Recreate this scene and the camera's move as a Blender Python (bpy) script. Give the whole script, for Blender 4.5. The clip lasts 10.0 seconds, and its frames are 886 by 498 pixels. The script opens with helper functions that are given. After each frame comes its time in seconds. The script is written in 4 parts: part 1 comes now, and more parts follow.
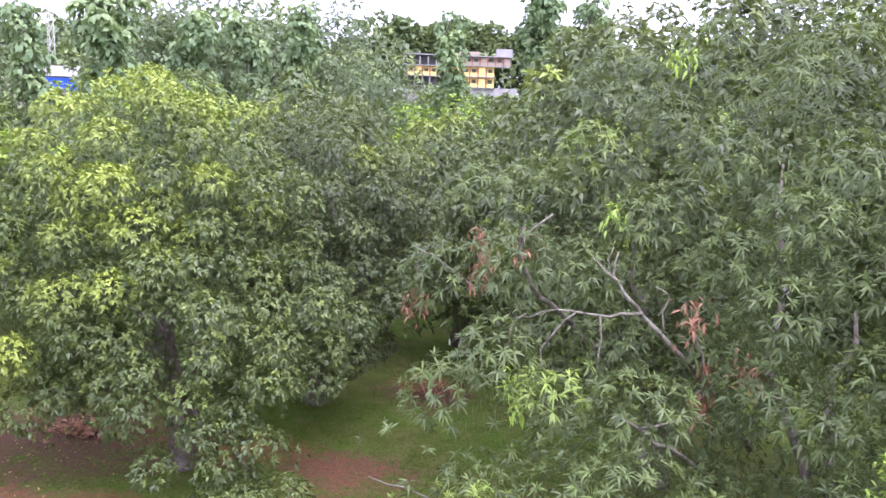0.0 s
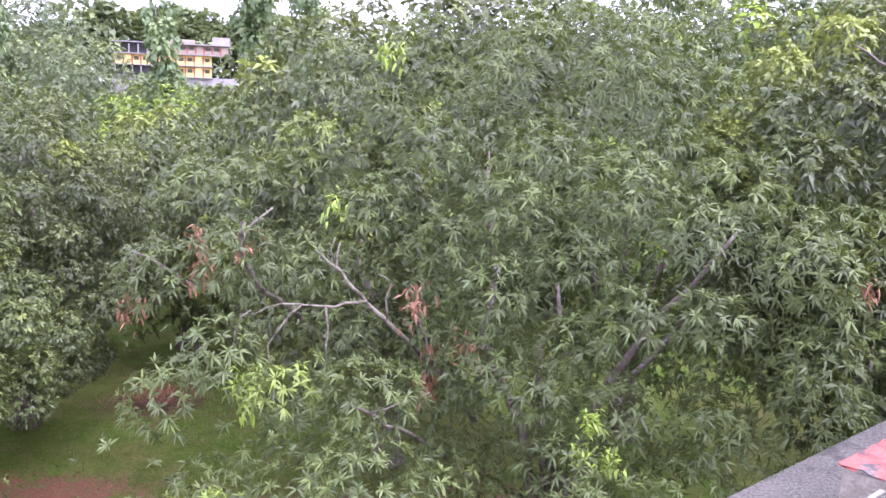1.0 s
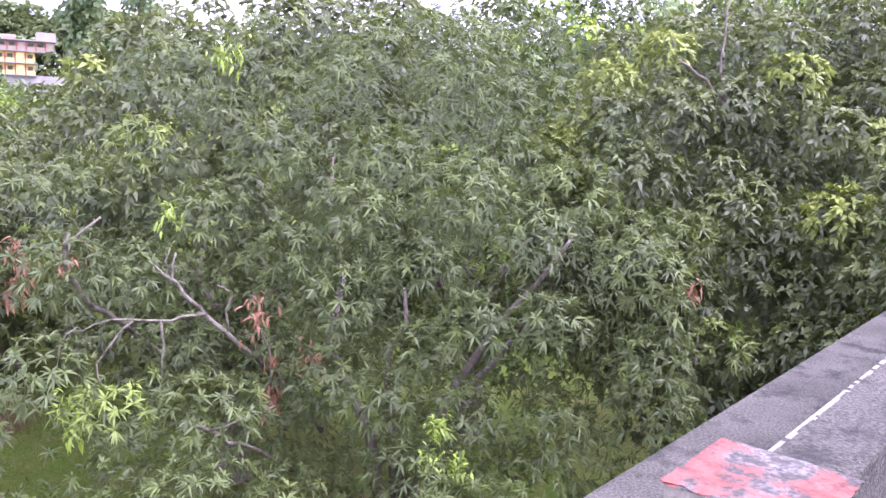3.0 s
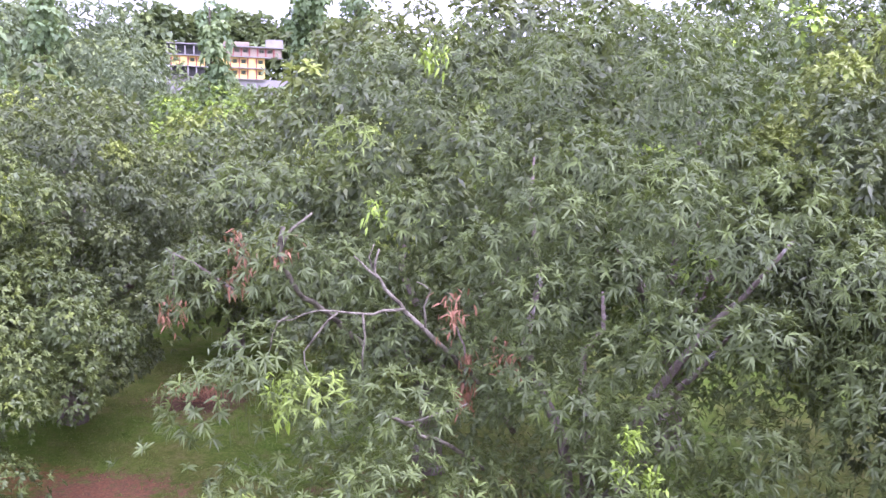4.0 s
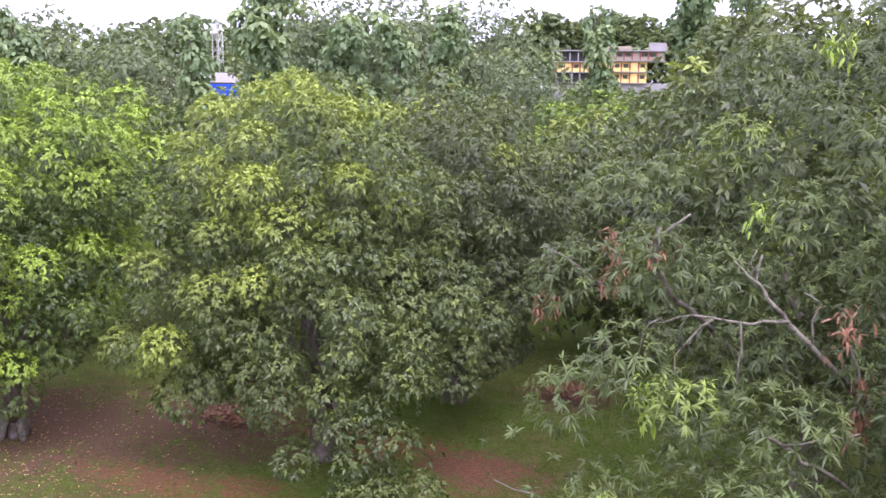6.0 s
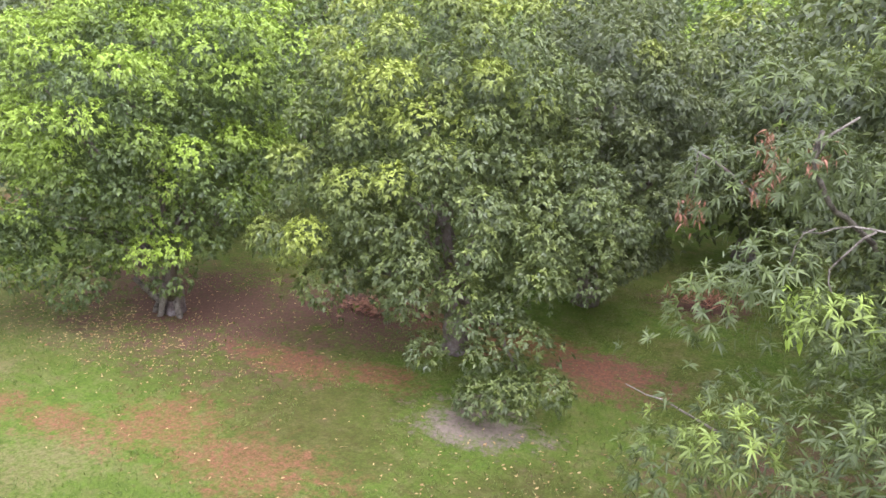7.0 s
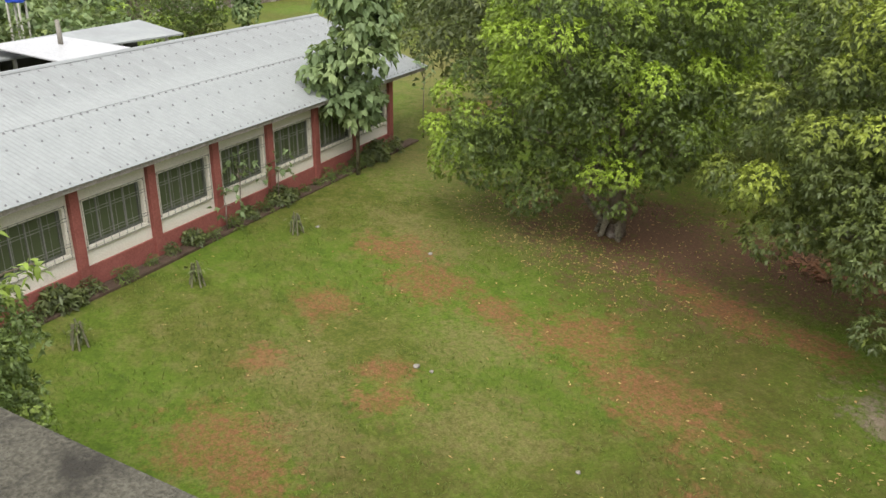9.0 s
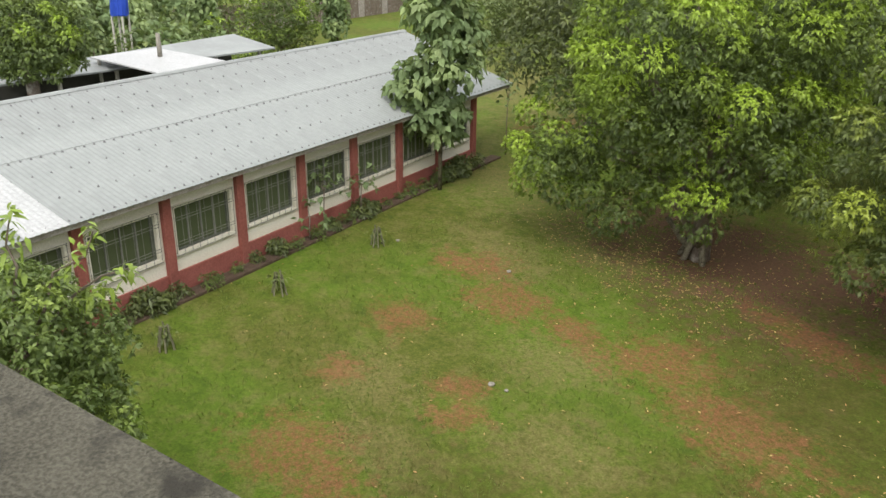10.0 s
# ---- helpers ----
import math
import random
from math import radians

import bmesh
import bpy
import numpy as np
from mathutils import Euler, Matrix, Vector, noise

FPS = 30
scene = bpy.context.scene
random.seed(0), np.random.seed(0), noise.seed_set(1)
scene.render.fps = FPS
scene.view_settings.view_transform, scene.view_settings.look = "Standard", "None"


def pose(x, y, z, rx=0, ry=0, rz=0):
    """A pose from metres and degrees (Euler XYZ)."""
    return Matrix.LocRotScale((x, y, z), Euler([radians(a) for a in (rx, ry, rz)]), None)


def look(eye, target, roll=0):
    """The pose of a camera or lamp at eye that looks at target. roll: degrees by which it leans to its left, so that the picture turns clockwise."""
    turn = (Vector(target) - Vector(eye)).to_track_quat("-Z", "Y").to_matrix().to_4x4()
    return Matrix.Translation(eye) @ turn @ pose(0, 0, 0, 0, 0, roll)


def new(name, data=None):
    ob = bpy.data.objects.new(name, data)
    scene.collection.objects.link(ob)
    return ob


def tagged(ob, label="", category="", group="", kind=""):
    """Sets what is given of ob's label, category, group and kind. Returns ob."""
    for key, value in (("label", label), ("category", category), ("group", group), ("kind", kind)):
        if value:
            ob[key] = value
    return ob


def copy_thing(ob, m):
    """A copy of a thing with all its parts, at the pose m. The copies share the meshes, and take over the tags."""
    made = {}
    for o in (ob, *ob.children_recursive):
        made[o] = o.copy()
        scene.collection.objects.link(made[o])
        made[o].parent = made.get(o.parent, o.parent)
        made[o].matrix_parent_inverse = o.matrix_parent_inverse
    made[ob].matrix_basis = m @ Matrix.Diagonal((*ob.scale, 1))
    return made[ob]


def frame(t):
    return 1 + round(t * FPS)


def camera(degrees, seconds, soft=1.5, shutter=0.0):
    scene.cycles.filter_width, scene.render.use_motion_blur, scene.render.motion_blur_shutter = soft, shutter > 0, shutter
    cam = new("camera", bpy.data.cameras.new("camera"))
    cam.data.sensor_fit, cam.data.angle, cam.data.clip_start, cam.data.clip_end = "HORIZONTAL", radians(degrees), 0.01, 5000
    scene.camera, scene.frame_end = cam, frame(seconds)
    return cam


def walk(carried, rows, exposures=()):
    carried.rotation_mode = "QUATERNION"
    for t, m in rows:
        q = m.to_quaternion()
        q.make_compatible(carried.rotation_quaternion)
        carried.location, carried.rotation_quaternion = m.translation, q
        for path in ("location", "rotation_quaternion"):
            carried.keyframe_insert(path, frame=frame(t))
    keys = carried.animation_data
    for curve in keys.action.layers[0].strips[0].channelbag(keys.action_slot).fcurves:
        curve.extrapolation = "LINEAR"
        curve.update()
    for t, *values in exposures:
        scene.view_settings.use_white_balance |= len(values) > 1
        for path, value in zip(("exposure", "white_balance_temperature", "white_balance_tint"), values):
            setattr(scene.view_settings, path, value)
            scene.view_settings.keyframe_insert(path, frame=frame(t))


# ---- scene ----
cam = camera(55.8, 10.0, 1.55)
PATH = [
    (0, (0.914, 0.134, 9.858), (0.529, 2.063, 9.494), 2.2),
    (0.5, (0.988, 0.219, 9.856), (0.936, 2.184, 9.489), 1.9),
    (1, (1.044, 0.16, 9.884), (1.292, 2.112, 9.522), 2.2),
    (1.5, (1.08, 0.199, 9.849), (1.598, 2.1, 9.507), 3.0),
    (2, (1.034, 0.224, 9.85), (1.689, 2.086, 9.528), 3.3),
    (2.2, (1.005, 0.233, 9.85), (1.681, 2.088, 9.529), 3.3),
    (3.3, (1.199, 0.27, 9.938), (1.7, 2.175, 9.59), 3.0),
    (3.5, (1.233, 0.316, 9.927), (1.639, 2.243, 9.576), 3.0),
    (4, (1.175, 0.37, 9.93), (1.309, 2.332, 9.569), 2.5),
    (4.5, (1.079, 0.411, 9.905), (0.918, 2.368, 9.529), 2.7),
    (5, (1.017, 0.453, 9.896), (0.605, 2.37, 9.5), 2.9),
    (5.2, (1.007, 0.427, 9.888), (0.511, 2.323, 9.491), 3.0),
    (6.3, (1.165, 0.443, 9.826), (0.368, 2.236, 9.44), 0.4),
    (6.5, (1.14, 0.462, 9.807), (0.289, 2.218, 9.367), 0.5),
    (6.8, (1.058, 0.501, 9.795), (0.126, 2.188, 9.262), 0.9),
    (7, (1.02, 0.498, 9.775), (0.043, 2.134, 9.167), 0.6),
    (7.5, (1.037, 0.535, 9.71), (-0.098, 1.987, 8.933), 0.7),
    (8, (1.021, 0.541, 9.756), (-0.324, 1.782, 8.95), 0.1),
    (8.5, (1.027, 0.527, 9.8), (-0.49, 1.593, 9.05), 0.1),
    (9, (0.906, 0.551, 9.755), (-0.725, 1.412, 8.983), 0.6),
    (9.5, (0.9, 0.523, 9.771), (-0.777, 1.291, 8.998), 0.6),
    (10, (0.871, 0.514, 9.806), (-0.85, 1.213, 9.065), 0.5),
]
EXPOSURES = [(0.0, 2.0, 5450, 39), (1.0, 2.2, 5450, 50), (2.0, 2.28, 5500, 55), (3.5, 2.22, 5350, 54), (4.5, 2.22, 5300, 54), (5.2, 2.0, 5400, 51), (6.5, 1.58, 5650, 39), (7.0, 1.95, 5650, 35),
             (7.5, 2.0, 6100, 30), (8.0, 1.55, 6350, 24), (9.0, 1.12, 6700, 15), (10.0, 1.04, 6750, 13)]
walk(cam, [(t, look(eye, target, roll)) for t, eye, target, roll in PATH], EXPOSURES)

# ---- light ----
world = bpy.data.worlds.new("overcast_sky")
scene.world = world
world.use_nodes = True
wn = world.node_tree
sky = wn.nodes.new("ShaderNodeTexSky")
sky.sky_type, sky.sun_disc = "NISHITA", False
sky.sun_elevation, sky.sun_rotation = radians(55), radians(121)
sky.dust_density, sky.air_density = 4.0, 1.0
cloud = wn.nodes.new("ShaderNodeMix")
cloud.data_type = "RGBA"
cloud.inputs["Factor"].default_value = 0.85
cloud.inputs["B"].default_value = (9.6, 9.9, 10.3, 1)
wn.links.new(sky.outputs[0], cloud.inputs["A"])
background = wn.nodes["Background"]
wn.links.new(cloud.outputs["Result"], background.inputs[0])
background.inputs[1].default_value = 0.085
sun = new("sun", bpy.data.lights.new("sun", "SUN"))
sun.data.energy, sun.data.angle, sun.data.color = 1.5, radians(50), (1, 0.98, 0.94)
sun.matrix_world = look((20, -12, 34), (0, 0, 0))


# ---- materials ----
def mat(name):
    m = bpy.data.materials.new(name)
    m.use_nodes = True
    return m, m.node_tree, m.node_tree.nodes["Principled BSDF"]


def node(nt, kind, **inputs):
    n = nt.nodes.new("ShaderNode" + kind)
    for k, v in inputs.items():
        n.inputs[k.replace("_", " ")].default_value = v
    return n


def noise_tex(nt, scale, detail=4.0, rough=0.6, coord="Object"):
    c = nt.nodes.new("ShaderNodeTexCoord")
    n = node(nt, "TexNoise", Scale=scale, Detail=detail, Roughness=rough)
    nt.links.new(c.outputs[coord], n.inputs["Vector"])
    return n.outputs["Fac"]


def ramp(nt, fac, stops):
    r = nt.nodes.new("ShaderNodeValToRGB")
    while len(r.color_ramp.elements) < len(stops):
        r.color_ramp.elements.new(0.5)
    for e, (p, c) in zip(r.color_ramp.elements, stops):
        e.position, e.color = p, (*c, 1)
    nt.links.new(fac, r.inputs[0])
    return r.outputs[0]


def mix(nt, fac, a, b, blend="MIX"):
    m = nt.nodes.new("ShaderNodeMix")
    m.data_type, m.blend_type = "RGBA", blend
    for key, v in (("Factor", fac), ("A", a), ("B", b)):
        if isinstance(v, bpy.types.NodeSocket):
            nt.links.new(v, m.inputs[key])
        elif key == "Factor":
            m.inputs[key].default_value = v
        else:
            m.inputs[key].default_value = (*v, 1)
    return m.outputs["Result"]


def math_node(nt, op, a, b=0.0, clamp=False):
    m = nt.nodes.new("ShaderNodeMath")
    m.operation, m.use_clamp = op, clamp
    for i, v in enumerate((a, b)):
        if isinstance(v, bpy.types.NodeSocket):
            nt.links.new(v, m.inputs[i])
        else:
            m.inputs[i].default_value = v
    return m.outputs[0]


def bump(nt, p, height, strength=0.4, distance=0.02):
    b = node(nt, "Bump", Strength=strength, Distance=distance)
    nt.links.new(height, b.inputs["Height"])
    nt.links.new(b.outputs[0], p.inputs["Normal"])


def rough_mat(name, dark, light, scale=3.0, rough=0.8, fine=40.0, relief=0.3, metal=0.0, stain=None, stain_scale=0.7, stain_at=0.55, speckle=0.35):
    """A worn surface: two tones in large patches, fine grain, relief and perhaps stains."""
    m, nt, p = mat(name)
    col = ramp(nt, noise_tex(nt, scale), [(0.3, dark), (0.7, light)])
    grain = noise_tex(nt, fine, 3)
    col = mix(nt, speckle, col, ramp(nt, grain, [(0.38, tuple(c * 0.6 for c in dark)), (0.62, light)]))
    if stain:
        col = mix(nt, ramp(nt, noise_tex(nt, stain_scale, 6, 0.7), [(stain_at, (0, 0, 0)), (stain_at + 0.12, (1, 1, 1))]), col, stain)
    nt.links.new(col, p.inputs["Base Color"])
    p.inputs["Roughness"].default_value, p.inputs["Metallic"].default_value = rough, metal
    p.inputs["Specular IOR Level"].default_value = 0.15
    bump(nt, p, grain, relief)
    return m


def leaf_mat(name, old, young, gloss=0.45, through_light=0.22, sheen=0.36):
    """Leaves: each leaf has its own tone; the attribute age runs from old dark leaves (0) to fresh ones (1)."""
    m, nt, p = mat(name)
    g = nt.nodes.new("ShaderNodeNewGeometry")
    a = nt.nodes.new("ShaderNodeAttribute")
    a.attribute_name = "age"
    r = g.outputs["Random Per Island"]
    o = mix(nt, r, tuple(c * 0.7 for c in old), tuple(c * 1.3 for c in old))
    y = mix(nt, r, tuple(c * 0.75 for c in young), tuple(c * 1.2 for c in young))
    col = mix(nt, a.outputs["Fac"], o, y)
    patch = noise_tex(nt, 0.9, 2)
    col = mix(nt, math_node(nt, "MULTIPLY", patch, 0.15), col, (0.14, 0.17, 0.05))
    nt.links.new(col, p.inputs["Base Color"])
    p.inputs["Roughness"].default_value = gloss
    p.inputs["Specular IOR Level"].default_value = sheen
    t = nt.nodes.new("ShaderNodeBsdfTranslucent")
    nt.links.new(mix(nt, 0.5, col, (0.25, 0.31, 0.04)), t.inputs[0])
    s = nt.nodes.new("ShaderNodeMixShader")
    s.inputs[0].default_value = through_light
    nt.links.new(p.outputs[0], s.inputs[1])
    nt.links.new(t.outputs[0], s.inputs[2])
    nt.links.new(s.outputs[0], nt.nodes["Material Output"].inputs[0])
    return m


LEAF = leaf_mat("mango_leaf", (0.080, 0.120, 0.037), (0.33, 0.48, 0.05))
LEAF_DARK = leaf_mat("dark_mango_leaf", (0.093, 0.119, 0.050), (0.28, 0.34, 0.06))
LEAF_LONG = leaf_mat("long_mango_leaf", (0.087, 0.117, 0.042), (0.24, 0.33, 0.055), 0.45, 0.24, 0.27)
LEAF_OLIVE = leaf_mat("olive_mango_leaf", (0.100, 0.136, 0.047), (0.34, 0.42, 0.06))
LEAF_GUAVA = leaf_mat("small_light_leaf", (0.115, 0.175, 0.050), (0.28, 0.38, 0.08))
LEAF_BROAD = leaf_mat("broad_leaf", (0.18, 0.26, 0.12), (0.34, 0.44, 0.19), 0.5, 0.35, 0.22)
# woodland leaf paled and greyed: distance haze is put into its colour
LEAF_WOODS = leaf_mat("hazed_woodland_leaf", (0.150, 0.195, 0.100), (0.26, 0.32, 0.12), 0.6, 0.22, 0.14)
LEAF_DEAD = leaf_mat("dead_leaf", (0.24, 0.09, 0.05), (0.36, 0.20, 0.11), 0.75, 0.12)
BARK = rough_mat("bark", (0.10, 0.075, 0.055), (0.26, 0.22, 0.18), 4, 0.9, 30, 0.7, stain=(0.36, 0.35, 0.31), stain_scale=2.2, stain_at=0.56)
PALE_BARK = rough_mat("pale_bark", (0.125, 0.108, 0.076), (0.27, 0.25, 0.18), 9, 0.9, 45, 0.7, stain=(0.07, 0.06, 0.042), stain_scale=6, stain_at=0.49)
CONCRETE = rough_mat("weathered_concrete", (0.056, 0.054, 0.040), (0.160, 0.154, 0.117), 2.6, 0.9, 80, 1.0, stain=(0.045, 0.043, 0.034), stain_scale=3.6, stain_at=0.50, speckle=0.5)
WALL_PAINT = rough_mat("cream_wall_paint", (0.72, 0.68, 0.57), (0.82, 0.79, 0.69), 0.8, 0.85, 25, 0.1, stain=(0.50, 0.46, 0.39), stain_scale=0.5, stain_at=0.6)
RED_PAINT = rough_mat("brick_red_paint", (0.25, 0.082, 0.066), (0.34, 0.122, 0.100), 1.2, 0.8, 25, 0.15, stain=(0.17, 0.06, 0.05), stain_at=0.6)


def flaking_paint():
    """Pink paint worn through to grey concrete in ragged patches, with black mould along the wear."""
    m, nt, p = mat("flaking_pink_paint")
    worn, fine = noise_tex(nt, 4.5, 8, 0.7), noise_tex(nt, 60, 4)
    paint = ramp(nt, noise_tex(nt, 16, 5), [(0.35, (0.31, 0.080, 0.058)), (0.65, (0.41, 0.120, 0.088))])
    bare = ramp(nt, fine, [(0.35, (0.085, 0.080, 0.066)), (0.65, (0.22, 0.21, 0.175))])
    mould = ramp(nt, noise_tex(nt, 18, 7, 0.75), [(0.44, (0, 0, 0)), (0.58, (0.8,) * 3)])
    col = mix(nt, ramp(nt, worn, [(0.45, (0, 0, 0)), (0.50, (1, 1, 1))]), paint, bare)
    col = mix(nt, mould, col, (0.060, 0.050, 0.042))
    nt.links.new(col, p.inputs["Base Color"])
    p.inputs["Roughness"].default_value = 0.9
    p.inputs["Specular IOR Level"].default_value = 0.15
    bump(nt, p, math_node(nt, "ADD", fine, worn), 0.7, 0.01)
    return m


PINK_PAINT = flaking_paint()
WHITE_PAINT = rough_mat("chipped_white_paint", (0.19, 0.178, 0.145), (0.31, 0.295, 0.25), 5, 0.85, 40, 0.3)
CREAM_FLAKE = rough_mat("flaking_cream_paint", (0.26, 0.235, 0.165), (0.42, 0.385, 0.29), 6, 0.9, 40, 0.5, stain=(0.12, 0.11, 0.09), stain_scale=5, stain_at=0.55)
SHEET = rough_mat("grey_roof_sheet", (0.23, 0.252, 0.243), (0.295, 0.318, 0.306), 0.5, 0.55, 6, 0.08, 0.0, stain=(0.225, 0.242, 0.234), stain_scale=0.35, stain_at=0.5, speckle=0.12)
SHEET_CLEAR = rough_mat("white_roof_sheet", (0.37, 0.385, 0.38), (0.45, 0.465, 0.46), 0.8, 0.45, 12, 0.05)
SCREW = rough_mat("dark_screw_cap", (0.10, 0.10, 0.11), (0.2, 0.2, 0.2), 8, 0.6)
STEEL = rough_mat("painted_steel_bar", (0.42, 0.41, 0.37), (0.58, 0.56, 0.50), 3, 0.6, 40, 0.1)
GRILLE = rough_mat("dull_steel_grille", (0.17, 0.175, 0.15), (0.26, 0.26, 0.23), 3, 0.6, 40, 0.1)
FRAME = rough_mat("greenish_window_frame", (0.09, 0.10, 0.08), (0.15, 0.16, 0.13), 3, 0.6)
SOIL = rough_mat("dark_garden_soil", (0.05, 0.035, 0.025), (0.12, 0.085, 0.06), 5, 0.95, 40, 0.8)
WOOD = rough_mat("weathered_wood", (0.22, 0.19, 0.16), (0.46, 0.43, 0.39), 6, 0.85, 50, 0.4)
BAMBOO = rough_mat("weathered_bamboo", (0.10, 0.105, 0.06), (0.22, 0.21, 0.14), 6, 0.85, 50, 0.4)
# dark base colour stands in for the shade inside roofs and open rooms
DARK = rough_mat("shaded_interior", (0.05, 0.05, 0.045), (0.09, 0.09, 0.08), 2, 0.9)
YELLOW = rough_mat("yellow_wall_paint", (0.72, 0.50, 0.16), (0.82, 0.60, 0.22), 0.3, 0.85, 8, 0.1)
GREY_WALL = rough_mat("bare_plaster", (0.26, 0.24, 0.22), (0.38, 0.36, 0.34), 0.3, 0.9, 8, 0.1)
ROSE_WALL = rough_mat("faded_rose_wall", (0.27, 0.215, 0.155), (0.36, 0.30, 0.22), 0.3, 0.9, 8, 0.1)
BLUE = rough_mat("blue_plastic", (0.02, 0.06, 0.40), (0.04, 0.10, 0.52), 1, 0.5)
TIN = rough_mat("pale_tin_roof", (0.50, 0.60, 0.58), (0.66, 0.74, 0.72), 0.6, 0.5)

GLASS, gnt, gp = mat("lawn_tinted_window_glass")
# the green base colour paints in the lawn's reflection on dark panes
gp.inputs["Base Color"].default_value = (0.085, 0.105, 0.055, 1)
gp.inputs["Roughness"].default_value = 0.25
gp.inputs["Specular IOR Level"].default_value = 0.25
nlow = noise_tex(gnt, 0.9, 2)
bump(gnt, gp, nlow, 0.15, 0.05)


def ground_mat():
    """Short grass worn to orange soil, with litter and painted shade under the trees."""
    m, nt, p = mat("worn_lawn")
    big, mid, fine = noise_tex(nt, 0.16, 5, 0.6), noise_tex(nt, 0.9, 5, 0.65), noise_tex(nt, 9, 8, 0.8)
    blade = noise_tex(nt, 22, 6, 0.75)
    fine = math_node(nt, "ADD", math_node(nt, "MULTIPLY", fine, 0.6), math_node(nt, "MULTIPLY", blade, 0.4))
    grass = ramp(nt, fine, [(0.36, (0.034, 0.046, 0.008)), (0.5, (0.078, 0.096, 0.016)), (0.66, (0.140, 0.150, 0.036))])
    lush = ramp(nt, fine, [(0.36, (0.042, 0.070, 0.008)), (0.64, (0.116, 0.182, 0.022))])
    straw = ramp(nt, fine, [(0.36, (0.085, 0.078, 0.024)), (0.64, (0.225, 0.190, 0.080))])
    soil = ramp(nt, fine, [(0.36, (0.105, 0.048, 0.022)), (0.5, (0.185, 0.084, 0.040)), (0.64, (0.255, 0.125, 0.062))])
    pale = ramp(nt, fine, [(0.36, (0.13, 0.10, 0.072)), (0.64, (0.27, 0.22, 0.165))])
    litter = ramp(nt, fine, [(0.36, (0.062, 0.032, 0.022)), (0.64, (0.17, 0.090, 0.062))])
    geo = nt.nodes.new("ShaderNodeNewGeometry")
    sep = nt.nodes.new("ShaderNodeSeparateXYZ")
    nt.links.new(geo.outputs["Position"], sep.inputs[0])
    frag = noise_tex(nt, 3.2, 6, 0.75)
    frag2 = noise_tex(nt, 5.5, 6, 0.8)
    mottle = noise_tex(nt, 1.7, 6, 0.75)
    wob = math_node(nt, "ADD", math_node(nt, "MULTIPLY", math_node(nt, "SUBTRACT", mid, 0.5), 2.8), math_node(nt, "MULTIPLY", math_node(nt, "SUBTRACT", frag, 0.5), 4.4))

    def spot(x, y, rx, ry, soft=0.95):
        dx = math_node(nt, "DIVIDE", math_node(nt, "SUBTRACT", sep.outputs[0], x), rx)
        dy = math_node(nt, "DIVIDE", math_node(nt, "SUBTRACT", sep.outputs[1], y), ry)
        d = math_node(nt, "SQRT", math_node(nt, "ADD", math_node(nt, "MULTIPLY", dx, dx), math_node(nt, "MULTIPLY", dy, dy)))
        d = math_node(nt, "ADD", d, wob)
        return math_node(nt, "DIVIDE", math_node(nt, "SUBTRACT", 1.0 + soft * 0.5, d), soft, True)

    def union(spots):
        f = spot(*spots[0])
        for s in spots[1:]:
            f = math_node(nt, "MAXIMUM", f, spot(*s))
        return f

    col = mix(nt, ramp(nt, big, [(0.42, (0, 0, 0)), (0.58, (1, 1, 1))]), grass, lush)
    col = mix(nt, ramp(nt, mottle, [(0.48, (0, 0, 0)), (0.68, (0.6,) * 3)]), col, straw)  # thin dry places
    col = mix(nt, ramp(nt, mottle, [(0.32, (0.6,) * 3), (0.46, (0, 0, 0))]), col, (0.034, 0.062, 0.010))  # thick tufts
    col = mix(nt, math_node(nt, "MULTIPLY", union(STRAW_SPOTS), ramp(nt, frag2, [(0.38, (0.15,) * 3), (0.58, (0.75,) * 3)])), col, straw)
    col = mix(nt, math_node(nt, "MULTIPLY", union(DARK_OLIVE_SPOTS), ramp(nt, frag2, [(0.35, (0.75,) * 3), (0.6, (0.3,) * 3)])), col, (0.058, 0.050, 0.014))
    col = mix(nt, math_node(nt, "MULTIPLY", union(LITTER_SHADE_SPOTS), 0.9), col, litter)
    col = mix(nt, math_node(nt, "MULTIPLY", union(SOIL_SPOTS), ramp(nt, frag2, [(0.38, (0.15,) * 3), (0.58, (0.9,) * 3)])), col, soil)
    col = mix(nt, math_node(nt, "MULTIPLY", union(PALE_SPOTS), 0.9), col, pale)
    nt.links.new(col, p.inputs["Base Color"])
    p.inputs["Roughness"].default_value = 0.95
    p.inputs["Specular IOR Level"].default_value = 0.1
    bump(nt, p, math_node(nt, "ADD", fine, mid), 0.6, 0.05)
    return m


# worn places and darker olive places on the lawn: x, y, half width, half depth
SOIL_SPOTS = [(-20.3, 10.2, 1.0, 0.9), (-17.9, 9.95, 1.15, 0.9), (-15.5, 10.8, 1.1, 0.6), (-13.3, 12.0, 1.2, 1.2), (-10.5, 11.7, 1.8, 0.95), (-13.0, 16.1, 1.9, 0.6), (-17.8, 6.9, 0.85, 0.65),
              (-15.8, 4.7, 0.5, 0.55), (-14.1, 7.0, 0.6, 0.5), (-13.0, 6.5, 0.5, 0.5), (-13.3, 3.0, 1.05, 0.9), (-11.8, 3.5, 1.1, 0.6), (-6.8, 9.9, 0.85, 0.6), (-10.4, 16.6, 1.1, 0.6), (-34.8, 22.2, 1.4, 2.6),
              (-8.6, 20.4, 2.2, 0.9), (-5.5, 19.7, 1.3, 0.9)]
PALE_SPOTS = [(-7.1, 15.8, 1.15, 0.85)]
